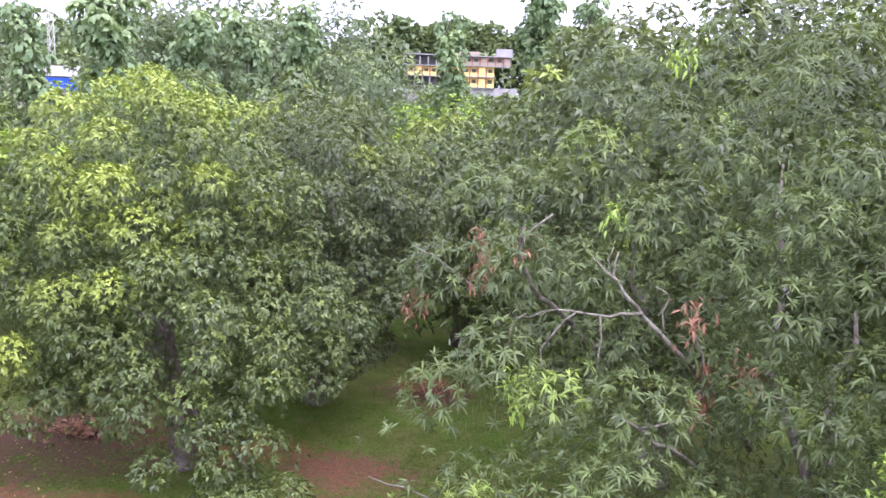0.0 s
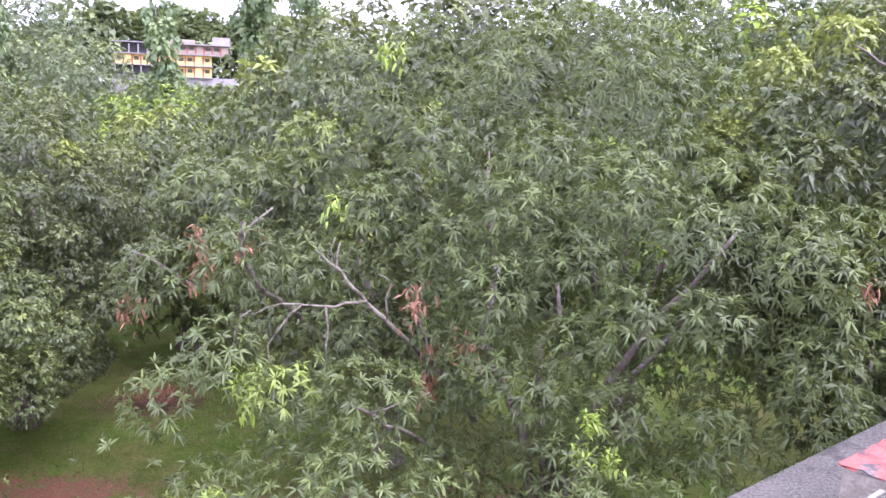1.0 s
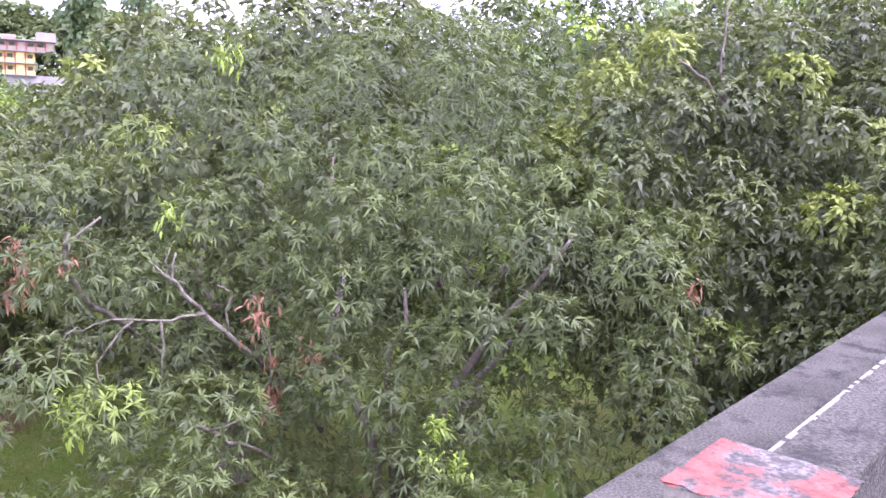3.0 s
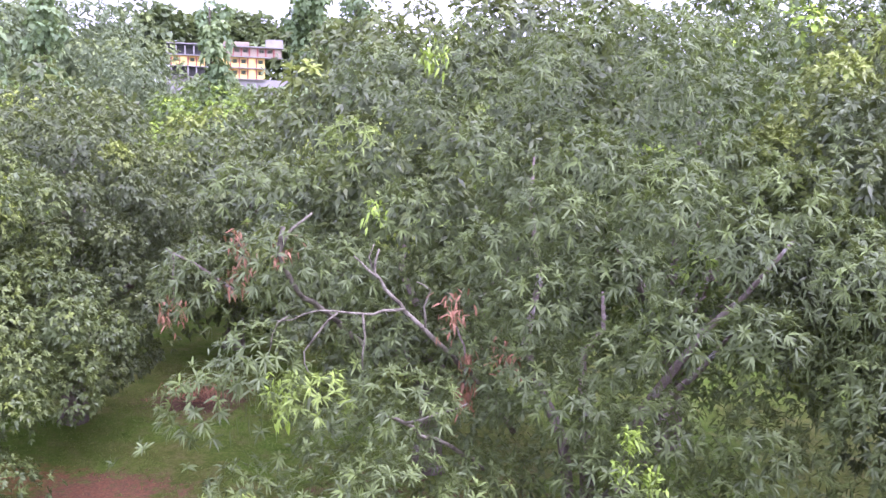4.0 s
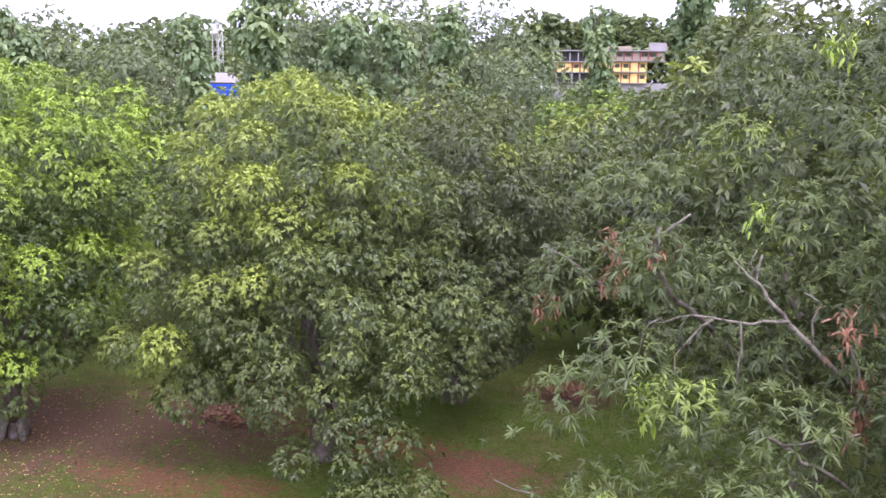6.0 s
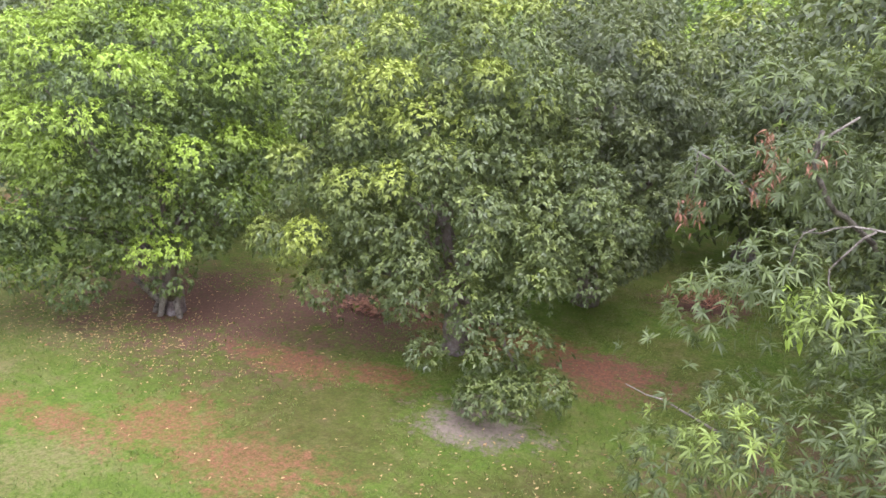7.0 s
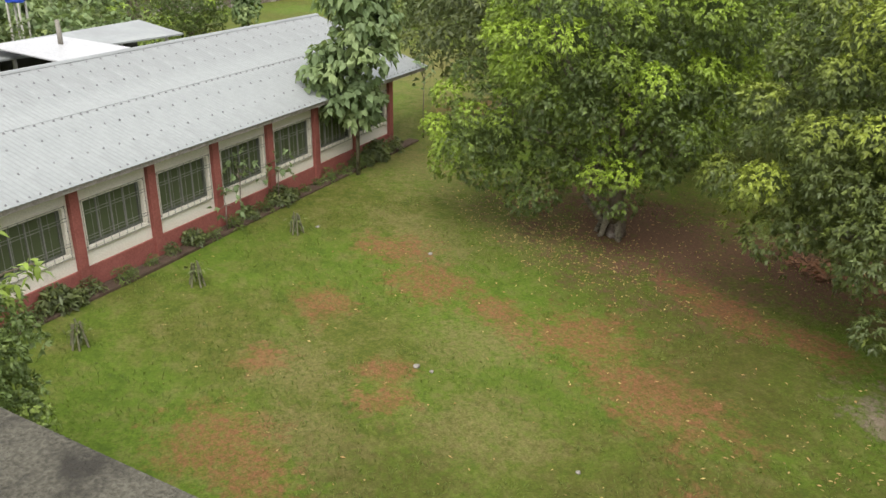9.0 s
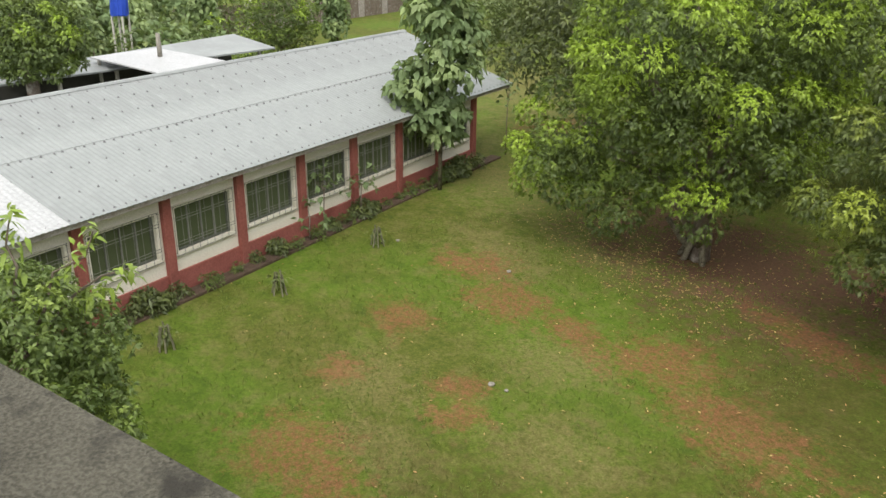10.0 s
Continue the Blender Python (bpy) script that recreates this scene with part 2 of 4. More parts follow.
STRAW_SPOTS = [(-11.1, 7.7, 1.1, 1.1), (-10.1, 8.2, 0.5, 0.8), (-20.7, 11.2, 2.2, 1.2), (-14.2, 9.6, 1.3, 1.1), (-19.5, 14.1, 2.2, 1.0), (-45, 25, 10, 5), (-27, 14, 3, 2), (-15.0, 5.2, 1.4, 0.8), (-12.5, 4.6, 1.6, 0.8), (-50.6, 27, 3, 2)]
DARK_OLIVE_SPOTS = [(-14.0, 14.6, 4.0, 1.6), (-4.4, 13.0, 2.6, 2.0), (-6.0, 8.5, 3.2, 4.2), (-9.0, 5.0, 2.6, 2.2), (-9.5, 13.4, 2.4, 1.6), (-10.5, 15.0, 2.6, 1.2)]
# leaf litter, its brown darkened to carry the trees' shade as well
LITTER_SHADE_SPOTS = [(-18, 17.8, 5, 2.8), (-13.5, 20, 3, 2.0), (-5.6, 19.8, 1.5, 1.0), (3.5, 14.5, 4.5, 4.5), (-4.6, 26, 1.2, 1.2)]
GROUND = ground_mat()


# ---- small builders ----
def part(name, bm, material, parent=None, label=""):
    """Links a bmesh, or a ready mesh, as one object under a thing or a part."""
    if isinstance(bm, bmesh.types.BMesh):
        me = bpy.data.meshes.new(name)
        bmesh.ops.recalc_face_normals(bm, faces=bm.faces[:])
        bm.to_mesh(me)
        bm.free()
    else:
        me = bm
    if not me.materials:
        me.materials.append(material)
    ob = new(name, me)
    ob.parent = parent
    if label:
        ob["label"] = label
    return ob


def box(bm, x0, x1, y0, y1, z0, z1):
    v = [bm.verts.new((x, y, z)) for z in (z0, z1) for x, y in ((x0, y0), (x1, y0), (x1, y1), (x0, y1))]
    for f in ((0, 3, 2, 1), (4, 5, 6, 7), (0, 1, 5, 4), (1, 2, 6, 5), (2, 3, 7, 6), (3, 0, 4, 7)):
        bm.faces.new([v[i] for i in f])
    return v


def boxes(*rows, bevel=0.0):
    bm = bmesh.new()
    for r in rows:
        box(bm, *r)
    if bevel:
        bmesh.ops.bevel(bm, geom=bm.edges[:], offset=bevel, segments=2, affect="EDGES", profile=0.6)
    return bm


def thing(name, m, label, category, group="", kind=""):
    ob = new(name)
    ob.matrix_world = m
    return tagged(ob, label, category, group, kind)


def raw_mesh(name, verts, faces, material, age=None, smooth=False):
    me = bpy.data.meshes.new(name)
    me.from_pydata(verts, [], faces)
    me.materials.append(material)
    if age is not None:
        me.attributes.new("age", "FLOAT", "POINT").data.foreach_set("value", np.asarray(age, np.float32))
    if smooth:
        me.polygons.foreach_set("use_smooth", np.ones(len(me.polygons), bool))
    return me


def tube(points, radii, sides=8):
    """A tapered, bent limb through the points."""
    pts = [Vector(p) for p in points]
    verts, faces = [], []
    for i, p in enumerate(pts):
        d = (pts[min(i + 1, len(pts) - 1)] - pts[max(i - 1, 0)]).normalized()
        a = d.cross(Vector((0.31, 0.87, 0.38))).normalized()
        b = d.cross(a)
        for k in range(sides):
            t = 2 * math.pi * k / sides
            r = radii[i] * (1 + 0.12 * math.sin(3 * t + i * 1.7))
            verts.append(tuple(p + (a * math.cos(t) + b * math.sin(t)) * r))
    n = sides
    for i in range(len(pts) - 1):
        for k in range(n):
            faces.append((i * n + k, i * n + (k + 1) % n, (i + 1) * n + (k + 1) % n, (i + 1) * n + k))
    faces.append(tuple(range(n - 1, -1, -1)))
    faces.append(tuple(range((len(pts) - 1) * n, len(pts) * n)))
    return verts, faces


def bent(a, b, rng, sag=0.1, n=5):
    """Points from a to b along a slightly crooked line."""
    a, b = np.array(a, float), np.array(b, float)
    ln = np.linalg.norm(b - a)
    out = []
    for i in range(n + 1):
        t = i / n
        p = a + (b - a) * t + rng.normal(0, 0.035 * ln, 3) * math.sin(math.pi * t)
        p[2] += sag * ln * math.sin(math.pi * t)
        out.append(tuple(p))
    return out


def unit(a):
    return a / np.maximum(np.linalg.norm(a, axis=-1, keepdims=True), 1e-9)


def leaves(origin, way, length, width, droop, fine, rng, facing=None):
    """Vertices and faces of many folded, drooping leaves: a fine leaf has six corners, a coarse one four."""
    n = len(origin)
    up = (np.array((0, 0, 1.0)) if facing is None else facing) + rng.normal(0, 0.22, (n, 3))
    side = unit(np.cross(way, up))
    nor = np.cross(side, way)
    ln, wd = length[:, None], width[:, None]
    dn = np.array((0, 0, -1.0)) * (droop[:, None] * ln)

    def at(t, s):
        return origin + way * ln * t + side * wd * s + nor * (abs(s) * wd * 0.35) + dn * t * t

    if fine:
        pts = np.stack([at(0, 0), at(0.3, -0.5), at(0.3, 0.5), at(0.66, 0.36), at(0.66, -0.36), at(1, 0)], 1)
        fac = [np.array((0, 2, 1)), np.array((1, 2, 3, 4)), np.array((4, 3, 5))]
    else:
        pts = np.stack([at(0, 0), at(0.5, 0.5), at(1, 0), at(0.5, -0.5)], 1)
        fac = [np.array((0, 1, 2, 3))]
    k = pts.shape[1]
    base = (np.arange(n) * k)[:, None]
    return pts.reshape(-1, 3), [(base + f) for f in fac], k


def leaf_mesh(name, material, origin, way, length, width, droop, age, fine, rng, facing=None):
    pts, groups, k = leaves(origin, way, length, width, droop, fine, rng, facing)
    me = bpy.data.meshes.new(name)
    n = len(origin)
    loops = np.concatenate([g.ravel() for g in groups])
    sizes = np.concatenate([np.full(n, g.shape[1]) for g in groups])
    starts = np.concatenate(([0], np.cumsum(sizes)[:-1]))
    me.vertices.add(len(pts))
    me.vertices.foreach_set("co", pts.ravel().astype(np.float32))
    me.loops.add(len(loops))
    me.loops.foreach_set("vertex_index", loops.astype(np.int32))
    me.polygons.add(len(sizes))
    me.polygons.foreach_set("loop_start", starts.astype(np.int32))
    me.update(calc_edges=True)
    me.attributes.new("age", "FLOAT", "POINT").data.foreach_set("value", np.repeat(age, k).astype(np.float32))
    me.materials.append(material)
    me.validate()
    return me


def crown_lobes(masses, spacing, rng, keep_low=0.0, gap=0.78):
    """Centres, outward directions and sizes of the leafy clumps on the outside of a set of ellipsoids."""
    out = []
    for c, r in masses:
        c, r = np.array(c, float), np.array(r, float)
        area = 4 * math.pi * (np.prod(r) ** (2 / 3))
        want = int(1.3 * area / spacing ** 2)
        tries = unit(rng.normal(size=(want * 8, 3)))
        pts = c + tries * r * rng.uniform(0.68, 1.12, (len(tries), 1))
        for p, d in zip(pts, tries):
            if want <= 0:
                break
            if p[2] < keep_low or any(np.sum(((p - np.array(c2)) / np.array(r2)) ** 2) < 0.52 for c2, r2 in masses):
                continue
            if any(np.sum((p - q[0]) ** 2) < (gap * spacing) ** 2 for q in out):
                continue
            out.append((p, unit(d / r * r.mean()), spacing * rng.uniform(0.42, 0.64)))
            want -= 1
    return out


def crown(name, material, masses, rng, spacing=1.0, rosettes=26, per=9, size=0.22, fresh=0.2, fine=True, fresh_at=(), keep_low=0.3, slim=0.26, inner=1.1, hang=0.0, front=None, deep=(1.1, 1.6), gap=0.78):
    """A crown of leafy clumps; every clump is a dome of rosettes of long leaves, with larger leaves in its shade.
    fresh: the share of clumps in new leaf; fresh_at: balls (centre, radius, share) where more of them are; front: a point towards which the crown is fullest."""
    lobes = crown_lobes(masses, spacing, rng, keep_low, gap)
    o, w, age, ln, out = [], [], [], [], []
    for p, d, r in lobes:
        share = fresh
        for c, rad, s in fresh_at:
            if np.sum((p - np.array(c)) ** 2) < rad * rad:
                share = s
        drift = noise.noise(Vector(p.tolist()) * 0.5 + Vector((rosettes, size * 90, 3)))  # new leaf comes in patches
        new_leaf = rng.random() < share * (1.0 + 2.2 * drift) * (0.75 + 0.5 * d[2])
        lobe_age = rng.uniform(0.4, 0.95) if new_leaf else rng.uniform(0, 0.24) ** 1.3
        n = max(3, int(rosettes * (r / (0.54 * spacing)) ** 2))
        if front is not None and float(unit(np.array(front) - p) @ d) < 0.0:
            n = max(2, int(n * 0.12))
        face = unit(d * 0.7 + np.array((0, 0, 0.75)))
        e1 = unit(np.cross(face, (0.3, 0.5, 0.81)))
        e2 = np.cross(face, e1)
        cz = 1 - 1.2 * (np.arange(n) + 0.5) / n
        sz, ph = np.sqrt(1 - cz * cz), 2.39996 * np.arange(n) + rng.uniform(0, 6.3)
        q = unit(cz[:, None] * face + (sz * np.cos(ph))[:, None] * e1 + (sz * np.sin(ph))[:, None] * e2 + rng.normal(0, 0.13, (n, 3)))
        ro = p + q * r * rng.uniform(0.78, 1.10, (n, 1)) * np.array((1, 1, 0.85))
        m = rng.integers(max(3, per - 2), per + 3, n)
        axis = np.repeat(unit(q * 0.9 + np.array((0, 0, 0.4))), m, 0)
        s = unit(np.cross(axis, rng.normal(size=axis.shape)))
        polar = rng.uniform(0.55, 1.5, (len(axis), 1))
        o.append(np.repeat(ro, m, 0) + axis * rng.uniform(-0.03, 0.03, (len(axis), 1)))
        w.append(unit(axis * np.cos(polar) + s * np.sin(polar) + np.array((0, 0, -hang))))
        out.append(axis)
        flush = np.where(rng.random(n) < 0.14, rng.uniform(0.1, 0.35, n), 0)  # single shoots in new leaf
        height = (q[:, 2] - 0.25) * (0.45 if new_leaf else 0.10)  # age rises towards the top of a clump, most in new leaf
        age.append(np.clip(np.repeat(lobe_age + height + rng.normal(0, 0.10, n) + flush * (0.3 + 2 * min(fresh, 0.35)), m), 0, 1))
        ln.append(size * rng.uniform(0.7, 1.2, len(axis)))
        k = int(n * inner)
        o.append(p - d * r * rng.uniform(0.5, 1.9, (k, 1)) + rng.normal(0, 0.30 * r, (k, 3)))
        w.append(unit(np.cross(d, rng.normal(size=(k, 3)))))
        age.append(np.zeros(k))
        out.append(np.tile(d, (k, 1)))
        ln.append(size * rng.uniform(*deep, k))
    o, w, age, ln = np.concatenate(o), np.concatenate(w), np.concatenate(age), np.concatenate(ln)
    drop = rng.uniform(0.12, 0.55, len(o))
    return leaf_mesh(name, material, o, w, ln, ln * slim, drop, age, fine, rng, np.concatenate(out)), lobes


def tree(name, base, masses, label, seed, trunk_r=0.28, fork=1.6, limbs=9, bark=None, material=None, category="mango tree", group="mango trees", lean=(0, 0), **kw):
    """A tree whose crown fills the ellipsoids in masses, given from the foot of its trunk."""
    rng = np.random.default_rng(seed)
    ob = thing(name, pose(*base), label, category, group)
    me, lobes = crown("crown", material or LEAF, masses, rng, front=(1 - base[0], -base[1], 9.8), **kw)
    part("crown", me, None, ob)
    top = (lean[0], lean[1], fork)
    pts = bent((0, 0, -0.15), top, rng, 0.0, 4)
    v, f = tube(pts, [trunk_r * 1.5, trunk_r * 1.1, trunk_r, trunk_r * 0.95, trunk_r * 0.9], 10)
    part("trunk", raw_mesh("trunk", v, f, bark or BARK, smooth=True), None, ob)
    if limbs:
        picks = rng.choice(len(lobes), min(limbs, len(lobes)), replace=False)
        for i in picks:
            p, d, r = lobes[i]
            end = p - d * r * 1.6
            pts = bent(top, end, rng, 0.08)
            rr = trunk_r * rng.uniform(0.35, 0.6)
            v, f = tube(pts, [rr * (1 - 0.8 * t / 5) for t in range(6)], 6)
            part("limb", raw_mesh("limb", v, f, bark or BARK, smooth=True), None, ob)
    return ob


# ---- ground ----
SCHOOL = Matrix.Translation((-22.33, 3.62, 0)) @ Matrix.Rotation(radians(-54.6), 4, "Z")
TO_SCHOOL = SCHOOL.inverted()


def smooth(a, b, x):
    t = min(max((x - a) / (b - a), 0), 1)
    return t * t * (3 - 2 * t)


def ground_z(x, y):
    p = TO_SCHOOL @ Vector((x, y, 0))
    z = 0.25 * smooth(6.5, 0.9, p.y) * smooth(-30, -16, p.x)
    d = math.hypot(x, y)
    z += 7.0 * smooth(110, 260, d)
    if d < 70:
        z += 0.05 * noise.noise(Vector((x * 0.18, y * 0.18, 0)))
    return z


def build_ground():
    verts, faces = [], []
    radii = [0.0] + [0.7 * 1.045 ** i for i in range(1, 200) if 0.7 * 1.045 ** i < 2600]
    n = 144
    for r in radii[1:]:
        for k in range(n):
            a = 2 * math.pi * k / n
            x, y = -8 + r * math.cos(a), 8 + r * math.sin(a)
            verts.append((x, y, ground_z(x, y)))
    for i in range(len(radii) - 2):
        for k in range(n):
            faces.append((i * n + k, (i + 1) * n + k, (i + 1) * n + (k + 1) % n, i * n + (k + 1) % n))
    faces.append(tuple(range(n)))
    ob = part("ground", raw_mesh("ground", verts, faces, GROUND, smooth=True), None)
    tagged(ob, "worn green lawn with patches of bare orange soil", "ground", kind="structure")


build_ground()

# ---- the roof edge beneath the camera ----
EDGE = Matrix.Translation((2.61, 2.77, 0)) @ Matrix.Rotation(radians(32.5), 4, "Z")  # x along the edge, y outwards


def roof_edge():
    ob = thing("roof_edge", EDGE, "weathered grey concrete roof edge with a low parapet", "roof edge", kind="structure")
    part("sunshade_slab", boxes((-14, 16, -0.72, 0.02, 8.47, 8.60), bevel=0.012), CONCRETE, ob)
    part("parapet", boxes((-14, 16, -0.88, -0.662, 8.2, 9.06), bevel=0.012), CONCRETE, ob)
    bm = bmesh.new()
    rng = random.Random(4)
    x = -6.0
    while x < 8:  # flaked white paint along the outer arris
        ln = rng.uniform(0.015, 0.07)
        if not -0.84 < x < -0.43:
            box(bm, x, x + ln, -0.666 - rng.uniform(0.001, 0.012), -0.659, 9.045, 9.0625)
        x += ln + rng.choice((-0.002, 0.0, 0.003, 0.03))
    part("white_arris", bm, WHITE_PAINT, ob, "chipped white paint line")
    part("roof_floor", boxes((-14, 16, -16, -0.88, 8.12, 8.28)), CONCRETE, ob)
    part("outer_wall", boxes((-14, 16, -0.86, -0.70, -0.2, 8.46)), WALL_PAINT, ob)
    st = thing("column_pier", EDGE, "column pier flush with the parapet, its top in flaking pink paint", "column pier")
    rough = random.Random(8)
    part("pier", boxes((-0.80, -0.432, -0.659, -0.548, 8.603, 9.060), bevel=0.008), CREAM_FLAKE, st, "dirty cream painted side")
    bm = boxes((-0.803, -0.429, -0.895, -0.545, 9.0615, 9.0655))
    bmesh.ops.subdivide_edges(bm, edges=bm.edges[:], cuts=7, use_grid_fill=True)
    for v in bm.verts:
        v.co += Vector((rough.uniform(-1, 1) * 0.009, rough.uniform(-1, 1) * 0.009, rough.uniform(-1, 1) * 0.001))
    part("paint_coat", bm, PINK_PAINT, st, "worn pink paint")


roof_edge()


# ---- the long school block ----
X0, X1 = -15.4, 12.0
BAYS = [-13.0 + 2.6 * i for i in range(10)]
RIDGE_Y, RIDGE_Z, EAVE_Y, EAVE_Z = -5.05, 4.99, 0.55, 3.26


def school():
    ob = thing("school_block", SCHOOL, "long cream school block with red pillars and grey sheet roof", "school building")
    slope = (RIDGE_Z - EAVE_Z) / (EAVE_Y - RIDGE_Y)
    # walls with openings
    for a, b in zip(BAYS[:-1], BAYS[1:]):
        w0, w1, s, h = a + 0.34, b - 0.30, 1.38, 2.62
        wall = part("wall_panel", boxes((a, w0, -0.2, 0, 0.85, 3.3), (w1, b, -0.2, 0, 0.85, 3.3), (w0, w1, -0.2, 0, 0.85, s), (w0, w1, -0.2, 0, h, 3.3)), WALL_PAINT, ob)
        win = part("window", boxes((w0, w1, -0.16, -0.06, s, s + 0.06), (w0, w1, -0.16, -0.06, h - 0.06, h), (w0, w0 + 0.06, -0.16, -0.06, s + 0.06, h - 0.06),
                                   (w1 - 0.06, w1, -0.16, -0.06, s + 0.06, h - 0.06)), FRAME, ob)
        for i in range(4):
            x = w0 + 0.06 + (w1 - w0 - 0.12) * i / 4
            x2 = w0 + 0.06 + (w1 - w0 - 0.12) * (i + 1) / 4
            part("pane", boxes((x + 0.02, x2 - 0.02, -0.13, -0.12, s + 0.06, h - 0.06)), GLASS, win)
            if i:
                part("mullion", boxes((x - 0.018, x + 0.018, -0.15, -0.08, s + 0.06, h - 0.06)), GRILLE, win)
        part("surround", boxes((w0 - 0.09, w1 + 0.09, 0.004, 0.05, s - 0.10, s - 0.002), (w0 - 0.09, w1 + 0.09, 0.004, 0.05, h + 0.002, h + 0.07),
                               (w0 - 0.09, w0 - 0.002, 0.004, 0.05, s, h), (w1 + 0.002, w1 + 0.09, 0.004, 0.05, s, h)), WALL_PAINT, win)
        rows = [(w0 - 0.08, w1 + 0.08, 0.085, 0.095, z, z + 0.014) for z in (s - 0.08, s + 0.22, s + 0.30, h - 0.34, h - 0.26, h + 0.05)]
        n = 8
        rows += [(x - 0.005, x + 0.005, 0.075, 0.085, s - 0.08, h + 0.07) for x in [w0 - 0.07 + (w1 - w0 + 0.14) * i / n for i in range(n + 1)]]
        rows += [(x - 0.01, x + 0.01, 0.03, 0.085, z, z + 0.02) for x in (w0 - 0.07, w1 + 0.07) for z in (s, (s + h) / 2, h)]
        part("grille", boxes(*rows), GRILLE, win, "grey steel window grille")
        part("plinth", boxes((a, b, -0.2, 0.06, -0.2, 0.85), bevel=0.01), RED_PAINT, ob)
    for x in BAYS:
        part("pillar", boxes((x - 0.14, x + 0.14, 0.003, 0.14, -0.2, 3.32), bevel=0.01), RED_PAINT, ob)
    part("gable_wall", boxes((BAYS[0] - 0.2, BAYS[0], -9.2, 0, -0.2, 3.3)), WALL_PAINT, ob)
    part("back_wall", boxes((BAYS[0], X1, -9.4, -9.2, -0.2, 3.6)), WALL_PAINT, ob)
    bm = bmesh.new()
    v = [bm.verts.new((x, y, z)) for x in (BAYS[0] - 0.2, BAYS[0]) for y, z in ((0, 3.3), (RIDGE_Y, RIDGE_Z - 0.12), (-9.2, 3.3))]
    for f in ((0, 1, 2), (5, 4, 3), (0, 3, 4, 1), (1, 4, 5, 2), (2, 5, 3, 0)):
        bm.faces.new([v[i] for i in f])
    part("gable", bm, WALL_PAINT, ob)
    # coloured dark to stand for the shade under the roof
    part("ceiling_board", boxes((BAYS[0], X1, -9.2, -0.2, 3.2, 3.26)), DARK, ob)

    # corrugated sheets in two courses on each slope
    def sheet(name, width, y0, y1, z0, z1, material, waves):
        vs, fs = [], []
        n = waves * 4
        for j, (y, z) in enumerate(((y0, z0), (y1, z1))):
            for i in range(n + 1):
                vs.append((width * i / n, y, z + 0.008 * math.sin(2 * math.pi * i / 4)))
        for j, (y, z) in enumerate(((y0, z0 - 0.012), (y1, z1 - 0.012))):
            for i in range(n + 1):
                vs.append((width * i / n, y, z + 0.008 * math.sin(2 * math.pi * i / 4)))
        m = n + 1
        for i in range(n):
            fs.append((i, i + 1, m + i + 1, m + i))
            fs.append((2 * m + i, 3 * m + i, 3 * m + i + 1, 2 * m + i + 1))
            fs.append((i, 2 * m + i, 2 * m + i + 1, i + 1))
        return raw_mesh(name, vs, fs, material)

    w = 1.05
    lap = -2.28
    zl = EAVE_Z + slope * (EAVE_Y - lap)
    front_low = sheet("roof_sheet", w + 0.05, EAVE_Y, lap - 0.15, EAVE_Z, zl + slope * 0.15, SHEET, 7)
    front_high = sheet("roof_sheet", w + 0.05, lap, RIDGE_Y, zl + 0.014, RIDGE_Z + 0.014, SHEET, 7)
    clear_low = sheet("roof_sheet", w + 0.05, EAVE_Y + 0.02, lap - 0.15, EAVE_Z + 0.02, zl + slope * 0.15 + 0.02, SHEET_CLEAR, 7)
    back = sheet("roof_sheet", w + 0.05, RIDGE_Y, -9.8, RIDGE_Z, RIDGE_Z - slope * 4.4, SHEET, 7)
    n = int((X1 - X0) / w)
    for i in range(n):
        x = X0 + i * w
        clear = i == 20
        for me in (clear_low if clear else front_low, front_high, back):
            o = part("roof_sheet", me, None, ob, "white translucent roof sheet" if me is clear_low else "")
            o.location = (x, 0, 0.004 * (i % 2))
    x1 = X0 + n * w
    bm = bmesh.new()
    ys = [(RIDGE_Y + 0.14, RIDGE_Z - 0.01), (RIDGE_Y + 0.05, RIDGE_Z + 0.05), (RIDGE_Y - 0.05, RIDGE_Z + 0.05), (RIDGE_Y - 0.14, RIDGE_Z - 0.01)]
    a = [[bm.verts.new((x, y, z)) for y, z in ys] for x in (X0 - 0.03, x1 + 0.03)]
    for i in range(3):
        bm.faces.new((a[0][i], a[0][i + 1], a[1][i + 1], a[1][i]))
    bm.faces.new(a[0])
    bm.faces.new(a[1][::-1])
    bm.faces.new((a[0][3], a[0][0], a[1][0], a[1][3]))
    part("ridge_cap", bm, SHEET, ob)
    part("eave_board", boxes((X0 + 0.1, x1, EAVE_Y - 0.12, EAVE_Y - 0.08, EAVE_Z - 0.16, EAVE_Z - 0.03)), WOOD, ob)
    # screw caps along the purlins
    vs, fs = [], []
    rng = np.random.default_rng(5)
    for y, step in ((0.42, 0.3), (-0.5, 0.52), (-1.5, 0.52), (lap + 0.08, 0.3), (-3.4, 0.52), (-4.2, 0.52), (-4.8, 0.6)):
        z = EAVE_Z + slope * (EAVE_Y - y) + (0.014 if y < lap + 0.1 else 0.0)
        x = X0 + 0.2
        while x < x1 - 0.1:
            c = np.array((x + rng.normal(0, 0.02), y + rng.normal(0, 0.012), z + 0.012))
            b = len(vs)
            for k in range(6):
                t = k * math.pi / 3
                vs.append(tuple(c + np.array((0.042 * math.cos(t), 0.042 * math.sin(t), -0.02))))
            vs.append(tuple(c + np.array((0, 0, 0.035))))
            fs += [(b + k, b + (k + 1) % 6, b + 6) for k in range(6)]
            x += step
    screws = part("screw_caps", raw_mesh("screw_caps", vs, fs, SCREW), None, ob, "rows of dark roofing screw caps")
    screws["kind"] = "stuff"
